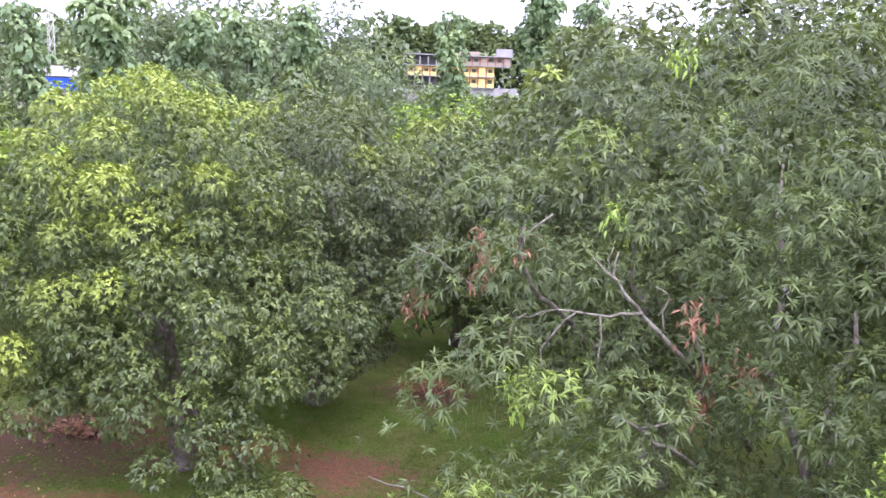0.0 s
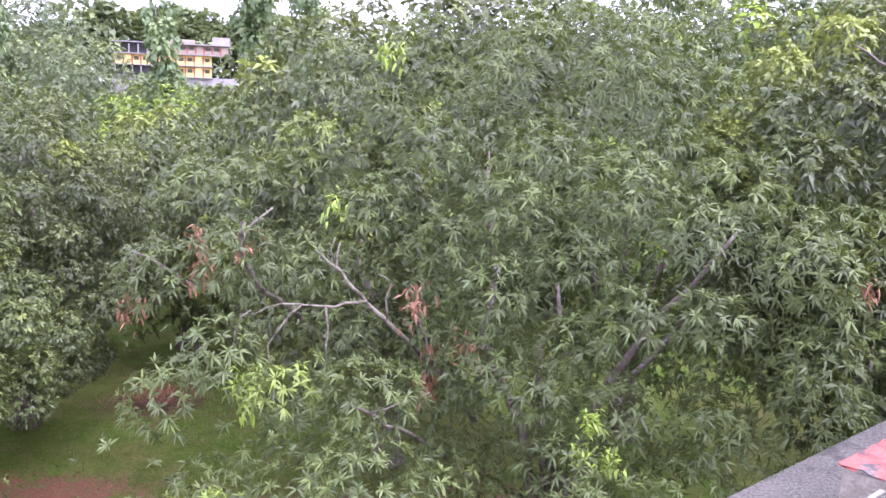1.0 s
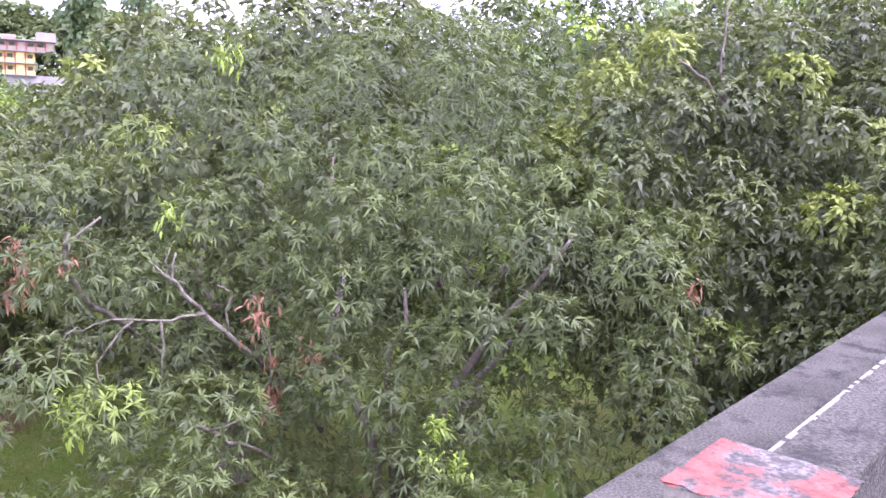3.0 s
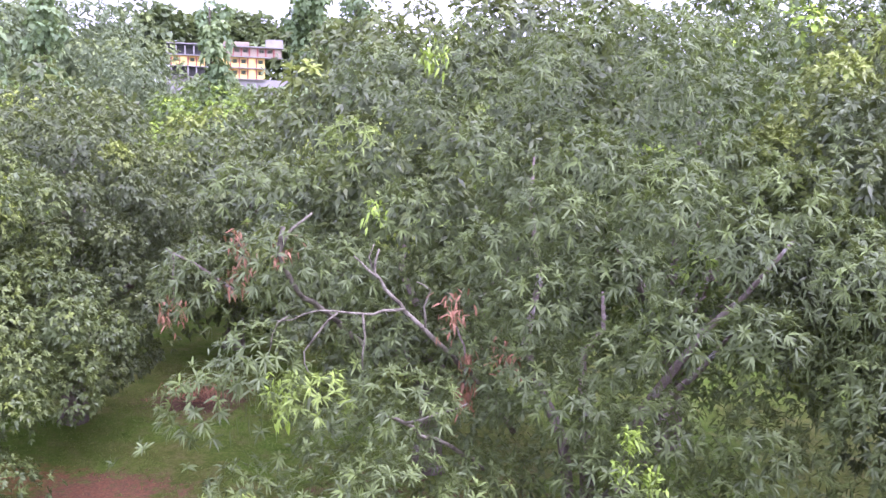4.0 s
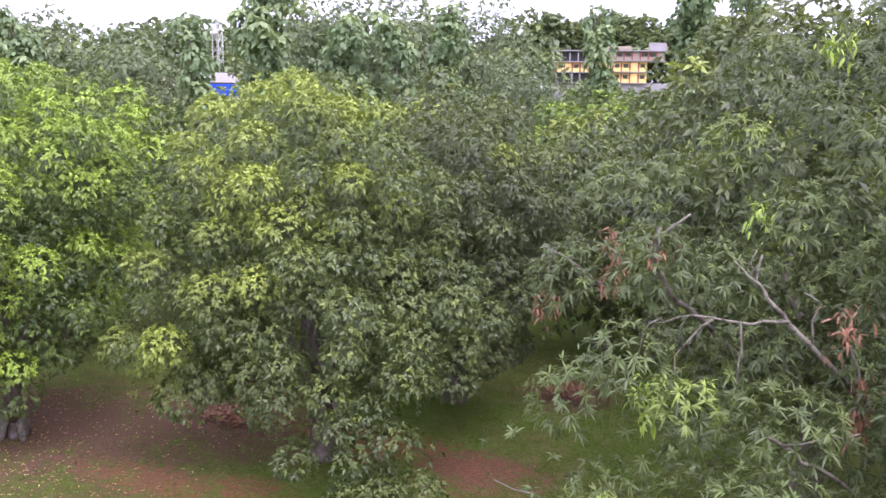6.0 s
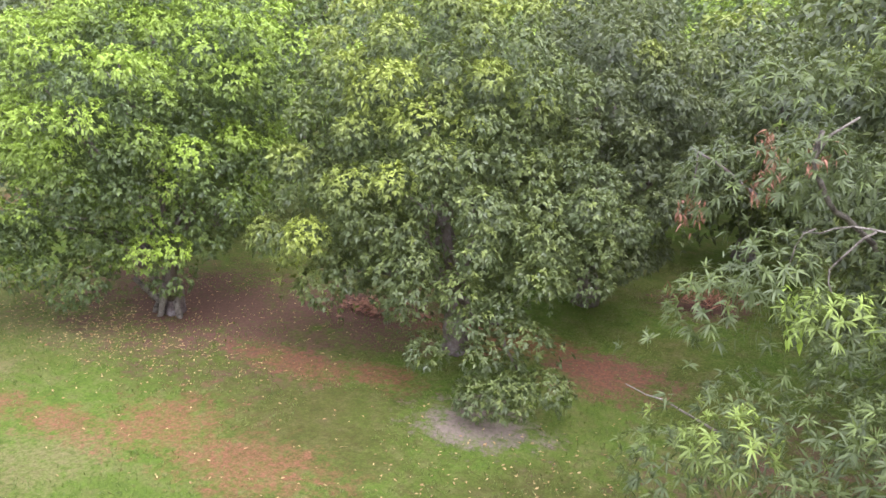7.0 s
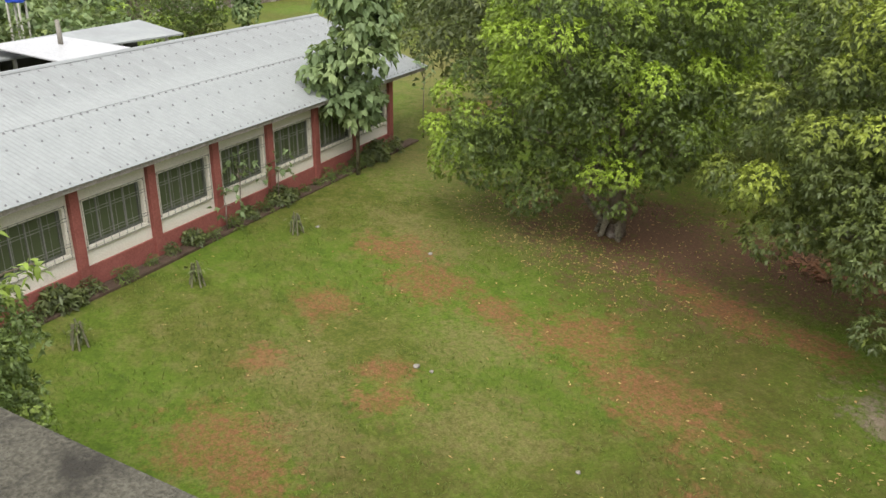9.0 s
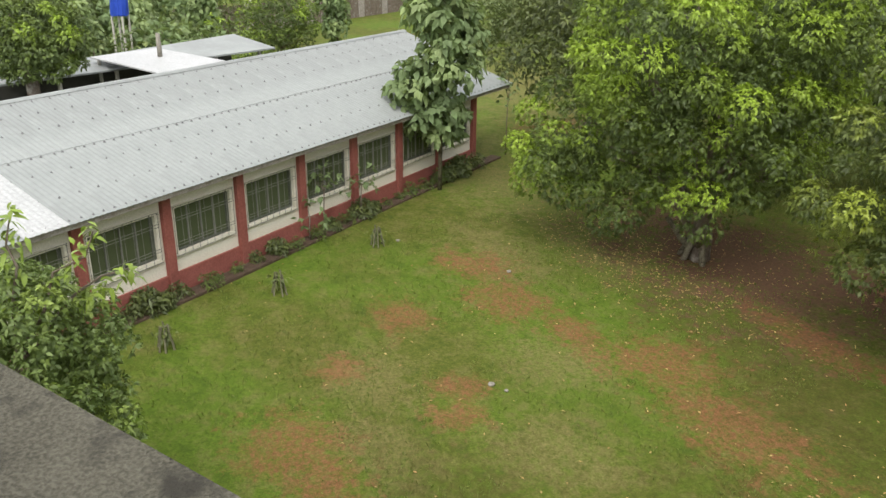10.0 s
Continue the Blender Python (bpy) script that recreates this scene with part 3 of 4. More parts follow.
    # planting bed along the wall
    bed = part("planting_bed", boxes((-14.4, X1, 0.16, 0.66, -0.1, 0.33), bevel=0.04), SOIL)
    bed.matrix_world = SCHOOL
    tagged(bed, "dark soil planting bed along the red plinth", "flower bed", kind="structure")


school()

# ---- trees of the orchard ----
def cluster(name, material, centre, radius, n, rng, size=0.2, hang=0.6, age=0.3, slim=0.3, fine=True, parent=None, label="", flat=1.0):
    """A bunch of leaves round a point, hanging more or less."""
    o = np.array(centre) + rng.normal(0, 0.45, (n, 3)) * radius * np.array((1, 1, flat))
    w = unit(rng.normal(size=(n, 3)) * 0.8 + np.array((0, 0, -hang)))
    ln = size * rng.uniform(0.6, 1.2, n)
    me = leaf_mesh(name, material, o, w, ln, ln * slim, rng.uniform(0.1, 0.5, n), np.clip(age + rng.normal(0, 0.15, n), 0, 1), fine, rng)
    return part(name, me, None, parent, label)


def bough(tree_ob, points, r0, r1, bark, name="limb", label=""):
    """A limb through world points, as a part of a standing tree."""
    world = [Vector(p) for p in points]
    full = [world[0]]
    for a, b in zip(world[:-1], world[1:]):  # crooked between the joints
        k = max(2, int((b - a).length / 0.22))
        for i in range(1, k + 1):
            p = a.lerp(b, i / k)
            if i < k:
                p += Vector(crng.normal(0, 0.022, 3).tolist())
            full.append(p)
    pts = [tuple(p - Vector(tree_ob.location)) for p in full]
    n = len(pts) - 1
    v, f = tube(pts, [r0 + (r1 - r0) * i / n for i in range(n + 1)], 7)
    part(name, raw_mesh(name, v, f, bark, smooth=True), None, tree_ob, label)


def rel(base, masses):
    return [((c[0] - base[0], c[1] - base[1], c[2]), r) for c, r in masses]


crng = np.random.default_rng(77)
NEAR = dict(spacing=1.05, rosettes=84, per=9, fine=False, slim=0.36, inner=1.2, hang=0.05, gap=0.76)

tree_a = tree("mango_tree", (-18.3, 16.8, 0), [((-1.1, 1.0, 6.0), (3.5, 3.8, 3.8)), ((-2.9, -2.4, 3.1), (2.2, 2.0, 1.8)), ((1.0, -0.1, 4.6), (1.9, 2.0, 2.0)), ((-0.3, -2.1, 6.4), (2.6, 2.0, 2.4)), ((-3.1, -0.1, 6.6), (2.4, 2.4, 2.4)), ((0.9, 0.8, 7.4), (2.0, 2.0, 2.0)),
              ((-0.3, -1.1, 3.0), (1.5, 1.3, 1.3)), ((0.9, -0.8, 2.9), (1.2, 1.1, 1.2)), ((-1.7, -2.5, 2.6), (1.6, 1.3, 1.3))],
              "round mango tree with bright new leaves on a forked trunk", 11, 0.25, 1.5, 12, fresh=0.85, size=0.125, keep_low=1.25, **NEAR)
AX, AY = -18.3, 16.8
for dx, dy in ((-0.55, -0.3), (0.5, -0.25), (-0.15, -0.5)):
    bough(tree_a, [(AX + dx, AY + dy, -0.05), (AX + dx * 0.7, AY + dy * 0.7, 0.35), (AX + dx * 0.25, AY + dy * 0.25, 0.9)], 0.09, 0.13, PALE_BARK, "root_flare")
bough(tree_a, [(AX - 0.1, AY - 0.2, 0.35), (AX - 0.6, AY - 0.5, 0.85), (AX - 0.95, AY - 0.6, 1.15)], 0.13, 0.08, PALE_BARK, "cut_branch", "pale sawn-off branch stump")
bough(tree_a, [(AX + 0.2, AY - 0.2, 0.6), (AX + 0.6, AY - 0.4, 1.0), (AX + 0.9, AY - 0.4, 1.2)], 0.12, 0.07, PALE_BARK, "cut_branch", "pale sawn-off branch stump")
bough(tree_a, [(AX, AY - 0.1, 0.5), (AX - 0.5, AY - 0.5, 1.5), (AX - 1.2, AY - 1.0, 2.5)], 0.15, 0.07, BARK)
bough(tree_a, [(AX, AY - 0.1, 0.5), (AX + 0.45, AY - 0.3, 1.5), (AX + 0.9, AY - 0.6, 2.8)], 0.15, 0.07, BARK)

base_b = (-9.6, 19.0, 0)
tree("mango_tree", base_b, [((-0.6, 0, 6.2), (3.3, 3.1, 3.5)), ((-2.6, -1.6, 4.0), (2.0, 1.8, 2.2)), ((1.0, -1.5, 3.7), (2.3, 1.8, 2.1)), ((1.4, -2.3, 2.2), (1.4, 1.1, 1.1)), ((0.2, -2.0, 3.0), (2.0, 1.2, 1.5)), ((-0.2, -1.6, 5.2), (1.7, 1.3, 1.4)), ((3.0, -2.6, 0.95), (1.1, 0.9, 1.0)), ((2.7, 0.3, 4.2), (1.9, 1.9, 1.7))],
     "dense olive mango tree with yellow tips hanging to the ground", 12, 0.32, 1.6, 8, material=LEAF_OLIVE, fresh=0.3, size=0.125, keep_low=0.25,
     fresh_at=[((-1.2, -1.2, 8.6), 3.0, 0.75), ((0.2, -2.5, 6.3), 1.6, 0.6), ((2.2, -2.4, 1.6), 2.4, 0.0), ((3.4, -0.6, 4.2), 2.6, 0.0)], **NEAR)
tree("mango_tree", (-7.9, 24.4, 0), [((0, 0, 5.6), (3.4, 3.2, 3.5)), ((1.2, -1.6, 3.8), (2.0, 1.8, 2.0)), ((0.4, -1.2, 7.0), (2.2, 2.0, 2.0))],
     "dark green mango tree with a dense crown", 13, 0.32, 1.8, 8, material=LEAF_DARK, fresh=0.03, size=0.14, keep_low=1.2, **NEAR)

base_d = (4.6, 13.4, 0)
D_MASSES = [((5.4, 15.4, 7.0), (4.4, 3.4, 4.2)), ((6.6, 11.9, 6.3), (2.6, 2.0, 2.8)), ((1.4, 9.8, 4.25), (1.9, 1.4, 1.15)), ((-0.75, 11.35, 3.6), (1.1, 1.1, 0.8)),
            ((-0.4, 13.6, 7.2), (1.3, 1.3, 1.6)), ((2.4, 15.0, 8.2), (2.4, 2.0, 2.5)), ((4.2, 12.0, 6.6), (1.6, 1.3, 1.7)), ((3.9, 10.4, 3.8), (1.8, 1.5, 1.3)), ((-0.3, 11.9, 5.6), (1.0, 0.9, 0.8)), ((-1.2, 13.5, 6.9), (0.8, 0.7, 0.8)), ((1.6, 13.9, 5.4), (2.4, 1.5, 2.2)), ((3.4, 13.2, 4.4), (2.0, 1.5, 2.0)),
            ((0.95, 10.4, 5.5), (1.1, 0.8, 0.6)), ((-0.5, 10.1, 4.6), (0.9, 0.7, 0.5)), ((5.7, 10.7, 3.6), (1.7, 1.2, 1.6)), ((-0.8, 11.2, 5.9), (0.7, 0.6, 0.9)), ((-1.0, 10.3, 4.8), (0.8, 0.6, 0.5))]
tree_d = tree("mango_tree", base_d, rel(base_d, D_MASSES), "big dark mango tree with long leaves and bare grey limbs", 14, 0.34, 2.0, 4, material=LEAF_LONG, fresh=0.05, size=0.165,
              keep_low=1.2, spacing=1.15, gap=0.80, rosettes=50, per=12, slim=0.165, inner=2.0, deep=(0.9, 1.3), hang=0.12)
# bare limbs that show through the thin side of the crown
bough(tree_d, [(3.4, 13.6, 4.4), (2.5, 12.6, 5.8), (1.9, 11.8, 6.5), (1.45, 11.7, 6.95)], 0.050, 0.032, PALE_BARK)
bough(tree_d, [(1.45, 11.7, 6.95), (1.3, 11.7, 7.12), (1.1, 11.75, 7.38), (1.02, 11.8, 7.62), (1.07, 11.8, 7.8)], 0.032, 0.013, PALE_BARK)
bough(tree_d, [(1.08, 11.75, 7.4), (0.9, 11.8, 7.52), (0.72, 11.85, 7.68)], 0.022, 0.009, PALE_BARK)
bough(tree_d, [(1.0, 11.8, 7.5), (0.93, 11.82, 7.68), (1.0, 11.84, 7.86)], 0.014, 0.007, PALE_BARK)
bough(tree_d, [(1.45, 11.7, 6.98), (1.15, 11.5, 7.0), (0.88, 11.3, 7.0), (0.5, 11.25, 7.04), (0.1, 11.2, 7.0), (-0.25, 11.2, 6.9)], 0.023, 0.007, PALE_BARK)
bough(tree_d, [(0.88, 11.3, 7.0), (0.92, 11.25, 6.7), (0.9, 11.2, 6.25)], 0.019, 0.010, PALE_BARK)
bough(tree_d, [(0.55, 11.25, 7.02), (0.3, 11.2, 6.75), (0.12, 11.15, 6.5), (0.2, 11.1, 6.2)], 0.017, 0.009, PALE_BARK)
bough(tree_d, [(-0.1, 11.2, 6.97), (-0.3, 11.15, 6.72), (-0.34, 11.1, 6.45)], 0.010, 0.006, PALE_BARK)
bough(tree_d, [(1.75, 11.75, 6.7), (1.72, 11.75, 7.0), (1.8, 11.75, 7.25), (1.6, 11.8, 7.35)], 0.017, 0.007, PALE_BARK)
bough(tree_d, [(2.8, 12.6, 4.2), (2.1, 11.7, 5.0), (1.6, 11.2, 5.45), (1.2, 10.9, 5.75)], 0.036, 0.025, PALE_BARK)
bough(tree_d, [(1.5, 10.95, 5.6), (1.9, 10.8, 5.8), (2.3, 10.8, 5.95)], 0.022, 0.009, PALE_BARK)
bough(tree_d, [(0.9, 14.2, 5.6), (0.3, 13.4, 6.4), (-0.15, 12.6, 7.0), (-0.36, 12.2, 7.6), (-0.3, 12.2, 8.0)], 0.050, 0.032, PALE_BARK)
bough(tree_d, [(-0.36, 12.2, 7.6), (-0.2, 12.25, 7.95), (0.1, 12.3, 8.2)], 0.029, 0.014, PALE_BARK)
bough(tree_d, [(-1.2, 13.3, 6.8), (-1.7, 13.4, 7.1), (-2.3, 13.6, 7.35)], 0.03, 0.015, BARK)
bough(tree_d, [(-0.9, 11.2, 3.9), (-1.7, 11.1, 4.25), (-2.3, 11.2, 4.3)], 0.022, 0.007, PALE_BARK)
for c, r, n, h in (((-2.25, 13.7, 6.35), 0.24, 60, 1.4), ((2.35, 11.9, 5.75), 0.2, 60, 2.2), ((2.4, 11.9, 6.2), 0.15, 30, 2.0), ((2.15, 11.7, 6.95), 0.28, 50, 0.8), ((-0.95, 12.5, 7.2), 0.24, 50, 1.0),
                   ((-0.95, 12.4, 7.7), 0.22, 40, 1.0), ((2.9, 11.7, 6.3), 0.3, 40, 0.8), ((-0.9, 10.8, 2.9), 0.2, 40, 1.0), ((-0.6, 10.6, 2.4), 0.22, 40, 1.0), ((7.7, 9.7, 7.7), 0.12, 20, 1.0), ((-0.3, 12.3, 7.6), 0.2, 30, 0.6)):
    off, n = Vector(c) - Vector(base_d), int(n * 1.5)
    cluster("withered_tuft", LEAF_DEAD, off, r, n, crng, 0.14, h, 0.4, 0.26, parent=tree_d, label="withered reddish brown leaves", flat=1.3)["kind"] = "stuff"
bough(tree_d, [(-2.25, 13.7, 6.4), (-2.22, 13.65, 6.9), (-2.2, 13.6, 7.3)], 0.012, 0.012, BARK, "twig")
bough(tree_d, [(2.35, 11.9, 5.8), (2.33, 11.9, 6.4), (2.2, 11.85, 6.7)], 0.014, 0.014, BARK, "twig")
for c, r, n in (((4.35, 10.2, 5.75), 0.2, 80), ((4.2, 10.1, 5.35), 0.17, 60), ((4.6, 10.1, 5.25), 0.2, 80), ((0.95, 12.9, 8.2), 0.22, 60), ((-0.2, 11.0, 6.05), 0.24, 70), ((-0.15, 10.9, 5.7), 0.16, 40),
                ((1.8, 13.6, 10.5), 0.32, 110), ((-0.2, 9.6, 3.7), 0.3, 70)):
    cluster("fresh_tuft", LEAF, Vector(c) - Vector(base_d), r, n, crng, 0.14, 0.2, 0.75, 0.28, parent=tree_d, label="fresh yellow-green leaves", flat=1.0)["kind"] = "stuff"

tree_e = tree("mango_tree", (12.6, 15.0, 0), [((0, 0.3, 7.4), (3.8, 3.8, 4.4)), ((-2.8, -0.6, 8.6), (2.4, 2.2, 2.4)), ((-1.0, -2.6, 6.0), (2.4, 1.8, 2.8)), ((1.5, 0, 10.8), (2.6, 2.6, 1.8))],
              "tall mango tree with some yellow-green new leaves", 15, 0.36, 2.2, 9, material=LEAF_DARK, fresh=0.22, size=0.16, keep_low=1.0, **{**NEAR, "rosettes": 58})
bough(tree_e, [(12.4, 15.0, 2.0), (11.5, 14.0, 7.5), (10.6, 13.2, 9.6), (10.2, 13.0, 10.4), (10.05, 13.0, 11.0), (10.2, 13.1, 12.0)], 0.08, 0.015, BARK)
bough(tree_e, [(10.4, 13.1, 10.0), (9.8, 13.0, 10.6), (9.2, 13.0, 10.9)], 0.04, 0.015, BARK)
tree("mango_tree", (14.0, 10.5, 0), [((0, 0, 6.0), (3.2, 3.0, 4.2)), ((-1.4, -1.2, 7.6), (2.0, 2.0, 2.2)), ((1.0, -1.4, 3.6), (2.4, 2.0, 2.6))],
     "mango tree with hanging light green leaf tips", 17, 0.32, 2.0, 8, material=LEAF_DARK, fresh=0.16, size=0.16, keep_low=1.0, **{**NEAR, "rosettes": 58})
BEHIND = dict(spacing=1.05, rosettes=26, per=6, size=0.24, fine=False, slim=0.36)
tree("mango_tree", (2.5, 21.5, 0), [((0, 0, 7.2), (4.4, 4.0, 4.8)), ((-1.6, -1.4, 9.2), (2.4, 2.2, 2.2)), ((1.8, -1.0, 10.0), (2.6, 2.4, 2.6))],
     "tall mango tree with a dark uneven crown", 16, 0.36, 2.0, 6, material=LEAF_DARK, fresh=0.1, keep_low=2.0, **BEHIND)
tree("mango_tree", (9.5, 23.0, 0), [((0, 0, 7.4), (4.8, 4.2, 5.0)), ((-1.8, -1.4, 10.4), (2.4, 2.2, 2.4)), ((2.2, -1.2, 11.0), (2.6, 2.4, 2.4))],
     "tall mango tree with light leaf tips", 18, 0.36, 2.0, 6, fresh=0.22, keep_low=2.0, **BEHIND)
tree("mango_tree", (19.0, 22.0, 0), [((0, 0, 8.0), (5.0, 4.6, 5.6)), ((-2.4, -1.4, 10.8), (2.6, 2.4, 2.6)), ((1.6, -1, 12.4), (2.6, 2.4, 2.4))],
     "tall mango tree with yellow-green leaves", 19, 0.36, 2.0, 6, fresh=0.3, keep_low=2.0, **BEHIND)
tree("mango_tree", (-4.6, 32.0, 0), [((0, 0, 5.0), (4.2, 4.0, 3.8)), ((2.2, -1.8, 6.2), (2.4, 2.2, 2.2))],
     "dark mango tree beyond the grass aisle", 20, 0.34, 1.8, 6, material=LEAF_DARK, fresh=0.08, keep_low=1.0, **BEHIND)
tree("mango_tree", (2.0, 29.0, 0), [((0, 0, 5.2), (4.2, 4.0, 4.2)), ((-2.0, -1.8, 6.0), (2.4, 2.2, 2.4))],
     "olive mango tree with a few yellow leaves", 24, 0.34, 1.8, 6, material=LEAF_OLIVE, fresh=0.14, keep_low=1.0, **BEHIND)
tree("mango_tree", (-31.5, 21.0, 0), [((0, 0, 5.4), (3.6, 3.4, 3.4)), ((-1.0, -2.2, 4.0), (2.2, 2.0, 1.8))],
     "dark mango tree past the end of the school", 25, 0.32, 1.8, 6, material=LEAF_DARK, fresh=0.05, keep_low=2.0, **BEHIND)
tree("mango_tree", (-24.0, 24.5, 0), [((0, 0, 5.8), (4.4, 4.2, 4.0)), ((1.0, -2.2, 6.0), (2.4, 2.2, 2.4))],
     "mango tree in bright new leaf behind the lawn", 26, 0.34, 1.8, 6, fresh=0.5, keep_low=1.5, **BEHIND)
tree("mango_tree", (-15.0, 27.5, 0), [((0, 0, 5.6), (4.2, 4.2, 3.9)), ((1.0, -2.0, 6.0), (2.4, 2.2, 2.2))],
     "green mango tree with new leaves among others", 27, 0.34, 1.8, 6, fresh=0.28, keep_low=1.5, **BEHIND)

# rows of orchard trees behind
ROW = dict(spacing=1.6, rosettes=16, per=6, size=0.34, fine=False, slim=0.4, inner=1.2, keep_low=1.5)
far_a = tree("mango_tree", (-22, 36, 0), [((0, 0, 5.2), (4.4, 4.4, 3.8)), ((2, -2, 5.0), (2.6, 2.6, 2.4))], "round green mango tree in the orchard rows", 21, 0.3, 1.8, 4, fresh=0.10, **ROW)
far_b = tree("mango_tree", (-32, 30, 0), [((0, 0, 5.0), (4.6, 4.2, 4.0)), ((-2, -1.5, 6.4), (2.4, 2.4, 2.4))], "round mango tree with fresh light leaves", 22, 0.3, 1.8, 4, fresh=0.4, **ROW)
far_c = tree("mango_tree", (-13, 35, 0), [((0, 0, 5.6), (4.4, 4.6, 4.2)), ((1, -2, 7), (2.6, 2.4, 2.4))], "dark mango tree in the orchard rows", 23, 0.3, 1.8, 4, material=LEAF_DARK, fresh=0.05, **ROW)
rng = np.random.default_rng(3)
spots = []
for row, d in enumerate((38, 46, 55, 66)):
    for az in np.arange(-57, 50, math.degrees(8.6 / d)):
        a = radians(az + rng.normal(0, 1.2))
        x, y = 1 + d * math.sin(a) + rng.normal(0, 0.8), d * math.cos(a) + rng.normal(0, 0.8)
        q = TO_SCHOOL @ Vector((x, y, 0))
        if q.y < 9 or any((x - u) ** 2 + (y - v) ** 2 < 25 for u, v in ((-22, 36), (-32, 30), (-13, 35), (-4.6, 32), (2, 29), (-31.5, 21), (-24, 24.5), (-15, 27.5))):
            continue
        spots.append((x, y))
for x, y in spots:
    src = (far_a, far_b, far_c)[rng.integers(0, 3)]
    s = rng.uniform(0.82, 1.08)
    copy_thing(src, pose(x, y, ground_z(x, y), 0, 0, rng.uniform(0, 360))).scale = (s, s, s * rng.uniform(0.9, 1.1))


# tall slim trees with big hanging leaves, over the orchard
def broad_tree(x, y, top, width, seed, low=4.0, leaf=0.62, girth=0.22, label="tall slender tree with large drooping leaves"):
    r = np.random.default_rng(seed)
    z = ground_z(x, y)
    ob = thing("teak_tree", pose(x, y, z), label, "tree", "tall slender trees")
    h = top - z
    masses = []
    zz = low
    while zz < h - width * 0.3:
        w = width * r.uniform(0.6, 1.0) * (1 - 0.45 * (zz - low) / (h - low))
        masses.append(((r.normal(0, 0.25 * width), r.normal(0, 0.25 * width), zz), (w * 0.7, w * 0.7, width * 0.65)))
        zz += width * r.uniform(0.55, 0.8)
    me, lobes = crown("crown", LEAF_BROAD, masses, r, spacing=leaf * 1.5, rosettes=10, per=4, size=leaf * 0.72, slim=0.66, fresh=0.5, fine=False, keep_low=low - 1.5, inner=0.7, hang=0.6)
    part("crown", me, None, ob)
    v, f = tube([(0, 0, -0.1), (0.1, 0, h * 0.3), (-0.05, 0.1, h * 0.65), (0, 0, h * 0.96)], [girth, girth * 0.8, girth * 0.55, girth * 0.25], 8)
    part("trunk", raw_mesh("trunk", v, f, PALE_BARK, smooth=True), None, ob)
    return ob


def polar(az, d):
    return 1 + d * math.sin(radians(az)), d * math.cos(radians(az))


for i, (az, d, top, w) in enumerate(((-33.0, 50, 16.0, 2.6), (-27.8, 58, 14.6, 1.9), (-21.2, 62, 16.0, 1.5), (-11.6, 62, 15.9, 1.7), (-5.2, 60, 17.6, 2.2), (-2.3, 60, 16.8, 1.9), (-37.8, 60, 14.4, 1.7), (-24.6, 60, 15.0, 1.5),
                                     (-48, 60, 14.0, 2.2), (31, 42, 15.0, 2.2))):
    broad_tree(*polar(az, d), top, w, 300 + i)


def wood_tree(x, y, top, radius, seed, material, label):
    r = np.random.default_rng(seed)
    z = ground_z(x, y)
    h = top - z
    m = [((0, 0, h * 0.62), (radius, radius, h * 0.38))] + [((r.normal(0, radius * 0.5), r.normal(0, radius * 0.5), h * r.uniform(0.55, 0.82)), (radius * 0.55, radius * 0.55, h * 0.18)) for _ in range(3)]
    return tree("broadleaf_tree", (x, y, z), m, label, seed, 0.4, h * 0.3, 5, material=material, category="tree", group="trees beyond the orchard",
                spacing=radius * 0.36, rosettes=12, per=6, size=radius * 0.075, fine=False, slim=0.5, fresh=0.3, keep_low=h * 0.15, inner=2.5, deep=(1.1, 1.7))


for i, (az, d, top, r) in enumerate(((-25, 78, 17.2, 6.5), (-19.4, 80, 17.4, 5.5), (-31, 85, 17.6, 6), (-29.2, 78, 15.0, 5), (-22.2, 90, 17.0, 6), (-16.2, 70, 13.0, 4.0), (-42.5, 70, 13.2, 5.5), (-47, 75, 14.6, 5.5), (-52, 72, 14.4, 6),
                                     (-57, 75, 14.2, 6), (2.0, 75, 14.5, 5.5), (7, 80, 16.0, 6), (13, 76, 16.5, 6), (19, 80, 15.5, 6), (25, 70, 18.0, 6.5), (31, 72, 18.4, 6), (37, 70, 19.0, 6), (43, 70, 19.0, 6), (48, 66, 18.0, 6))):
    wood_tree(*polar(az, d), top, r, 400 + i, LEAF_WOODS, "broad green tree with a billowing crown beyond the orchard")


def woods(name, rows, seed, leaf, label, n):
    """Far woodland nobody could count: many leafy crowns in one mesh. Rows: distance from and to, angles, crown size, height over ground, count."""
    r = np.random.default_rng(seed)
    o, w, age = [], [], []
    for d0, d1, a0, a1, size, height, count in rows:
        for _ in range(count):
            d, az = r.uniform(d0, d1), r.uniform(a0, a1)
            x, y = polar(az, d)
            z0, s = ground_z(x, y), size * r.uniform(0.7, 1.25)
            h = height * r.uniform(0.75, 1.1)
            u = unit(r.normal(size=(n, 3)) + np.array((0, -0.35, 0.5)))
            knob = unit(r.normal(size=(9, 3)) + np.array((0, -0.3, 0.5)))
            lump = 0.78 + 0.3 * np.max(u @ knob.T, axis=1) ** 6
            o.append(np.array((x, y, z0 + h - s * 0.8)) + u * np.array((s, s, s * 0.85)) * lump[:, None])
            w.append(unit(u * 0.5 + r.normal(size=(n, 3)) * 0.7))
            age.append(np.full(n, np.clip(r.normal(0.15, 0.2), 0, 1)))
    o, w, age = np.concatenate(o), np.concatenate(w), np.concatenate(age)
    ln = leaf * r.uniform(0.6, 1.3, len(o))
    me = leaf_mesh(name, LEAF_WOODS, o, w, ln, ln * 0.75, r.uniform(0.1, 0.5, len(o)), age, False, r)
    tagged(part(name, me, None), label, "woodland", kind="stuff")


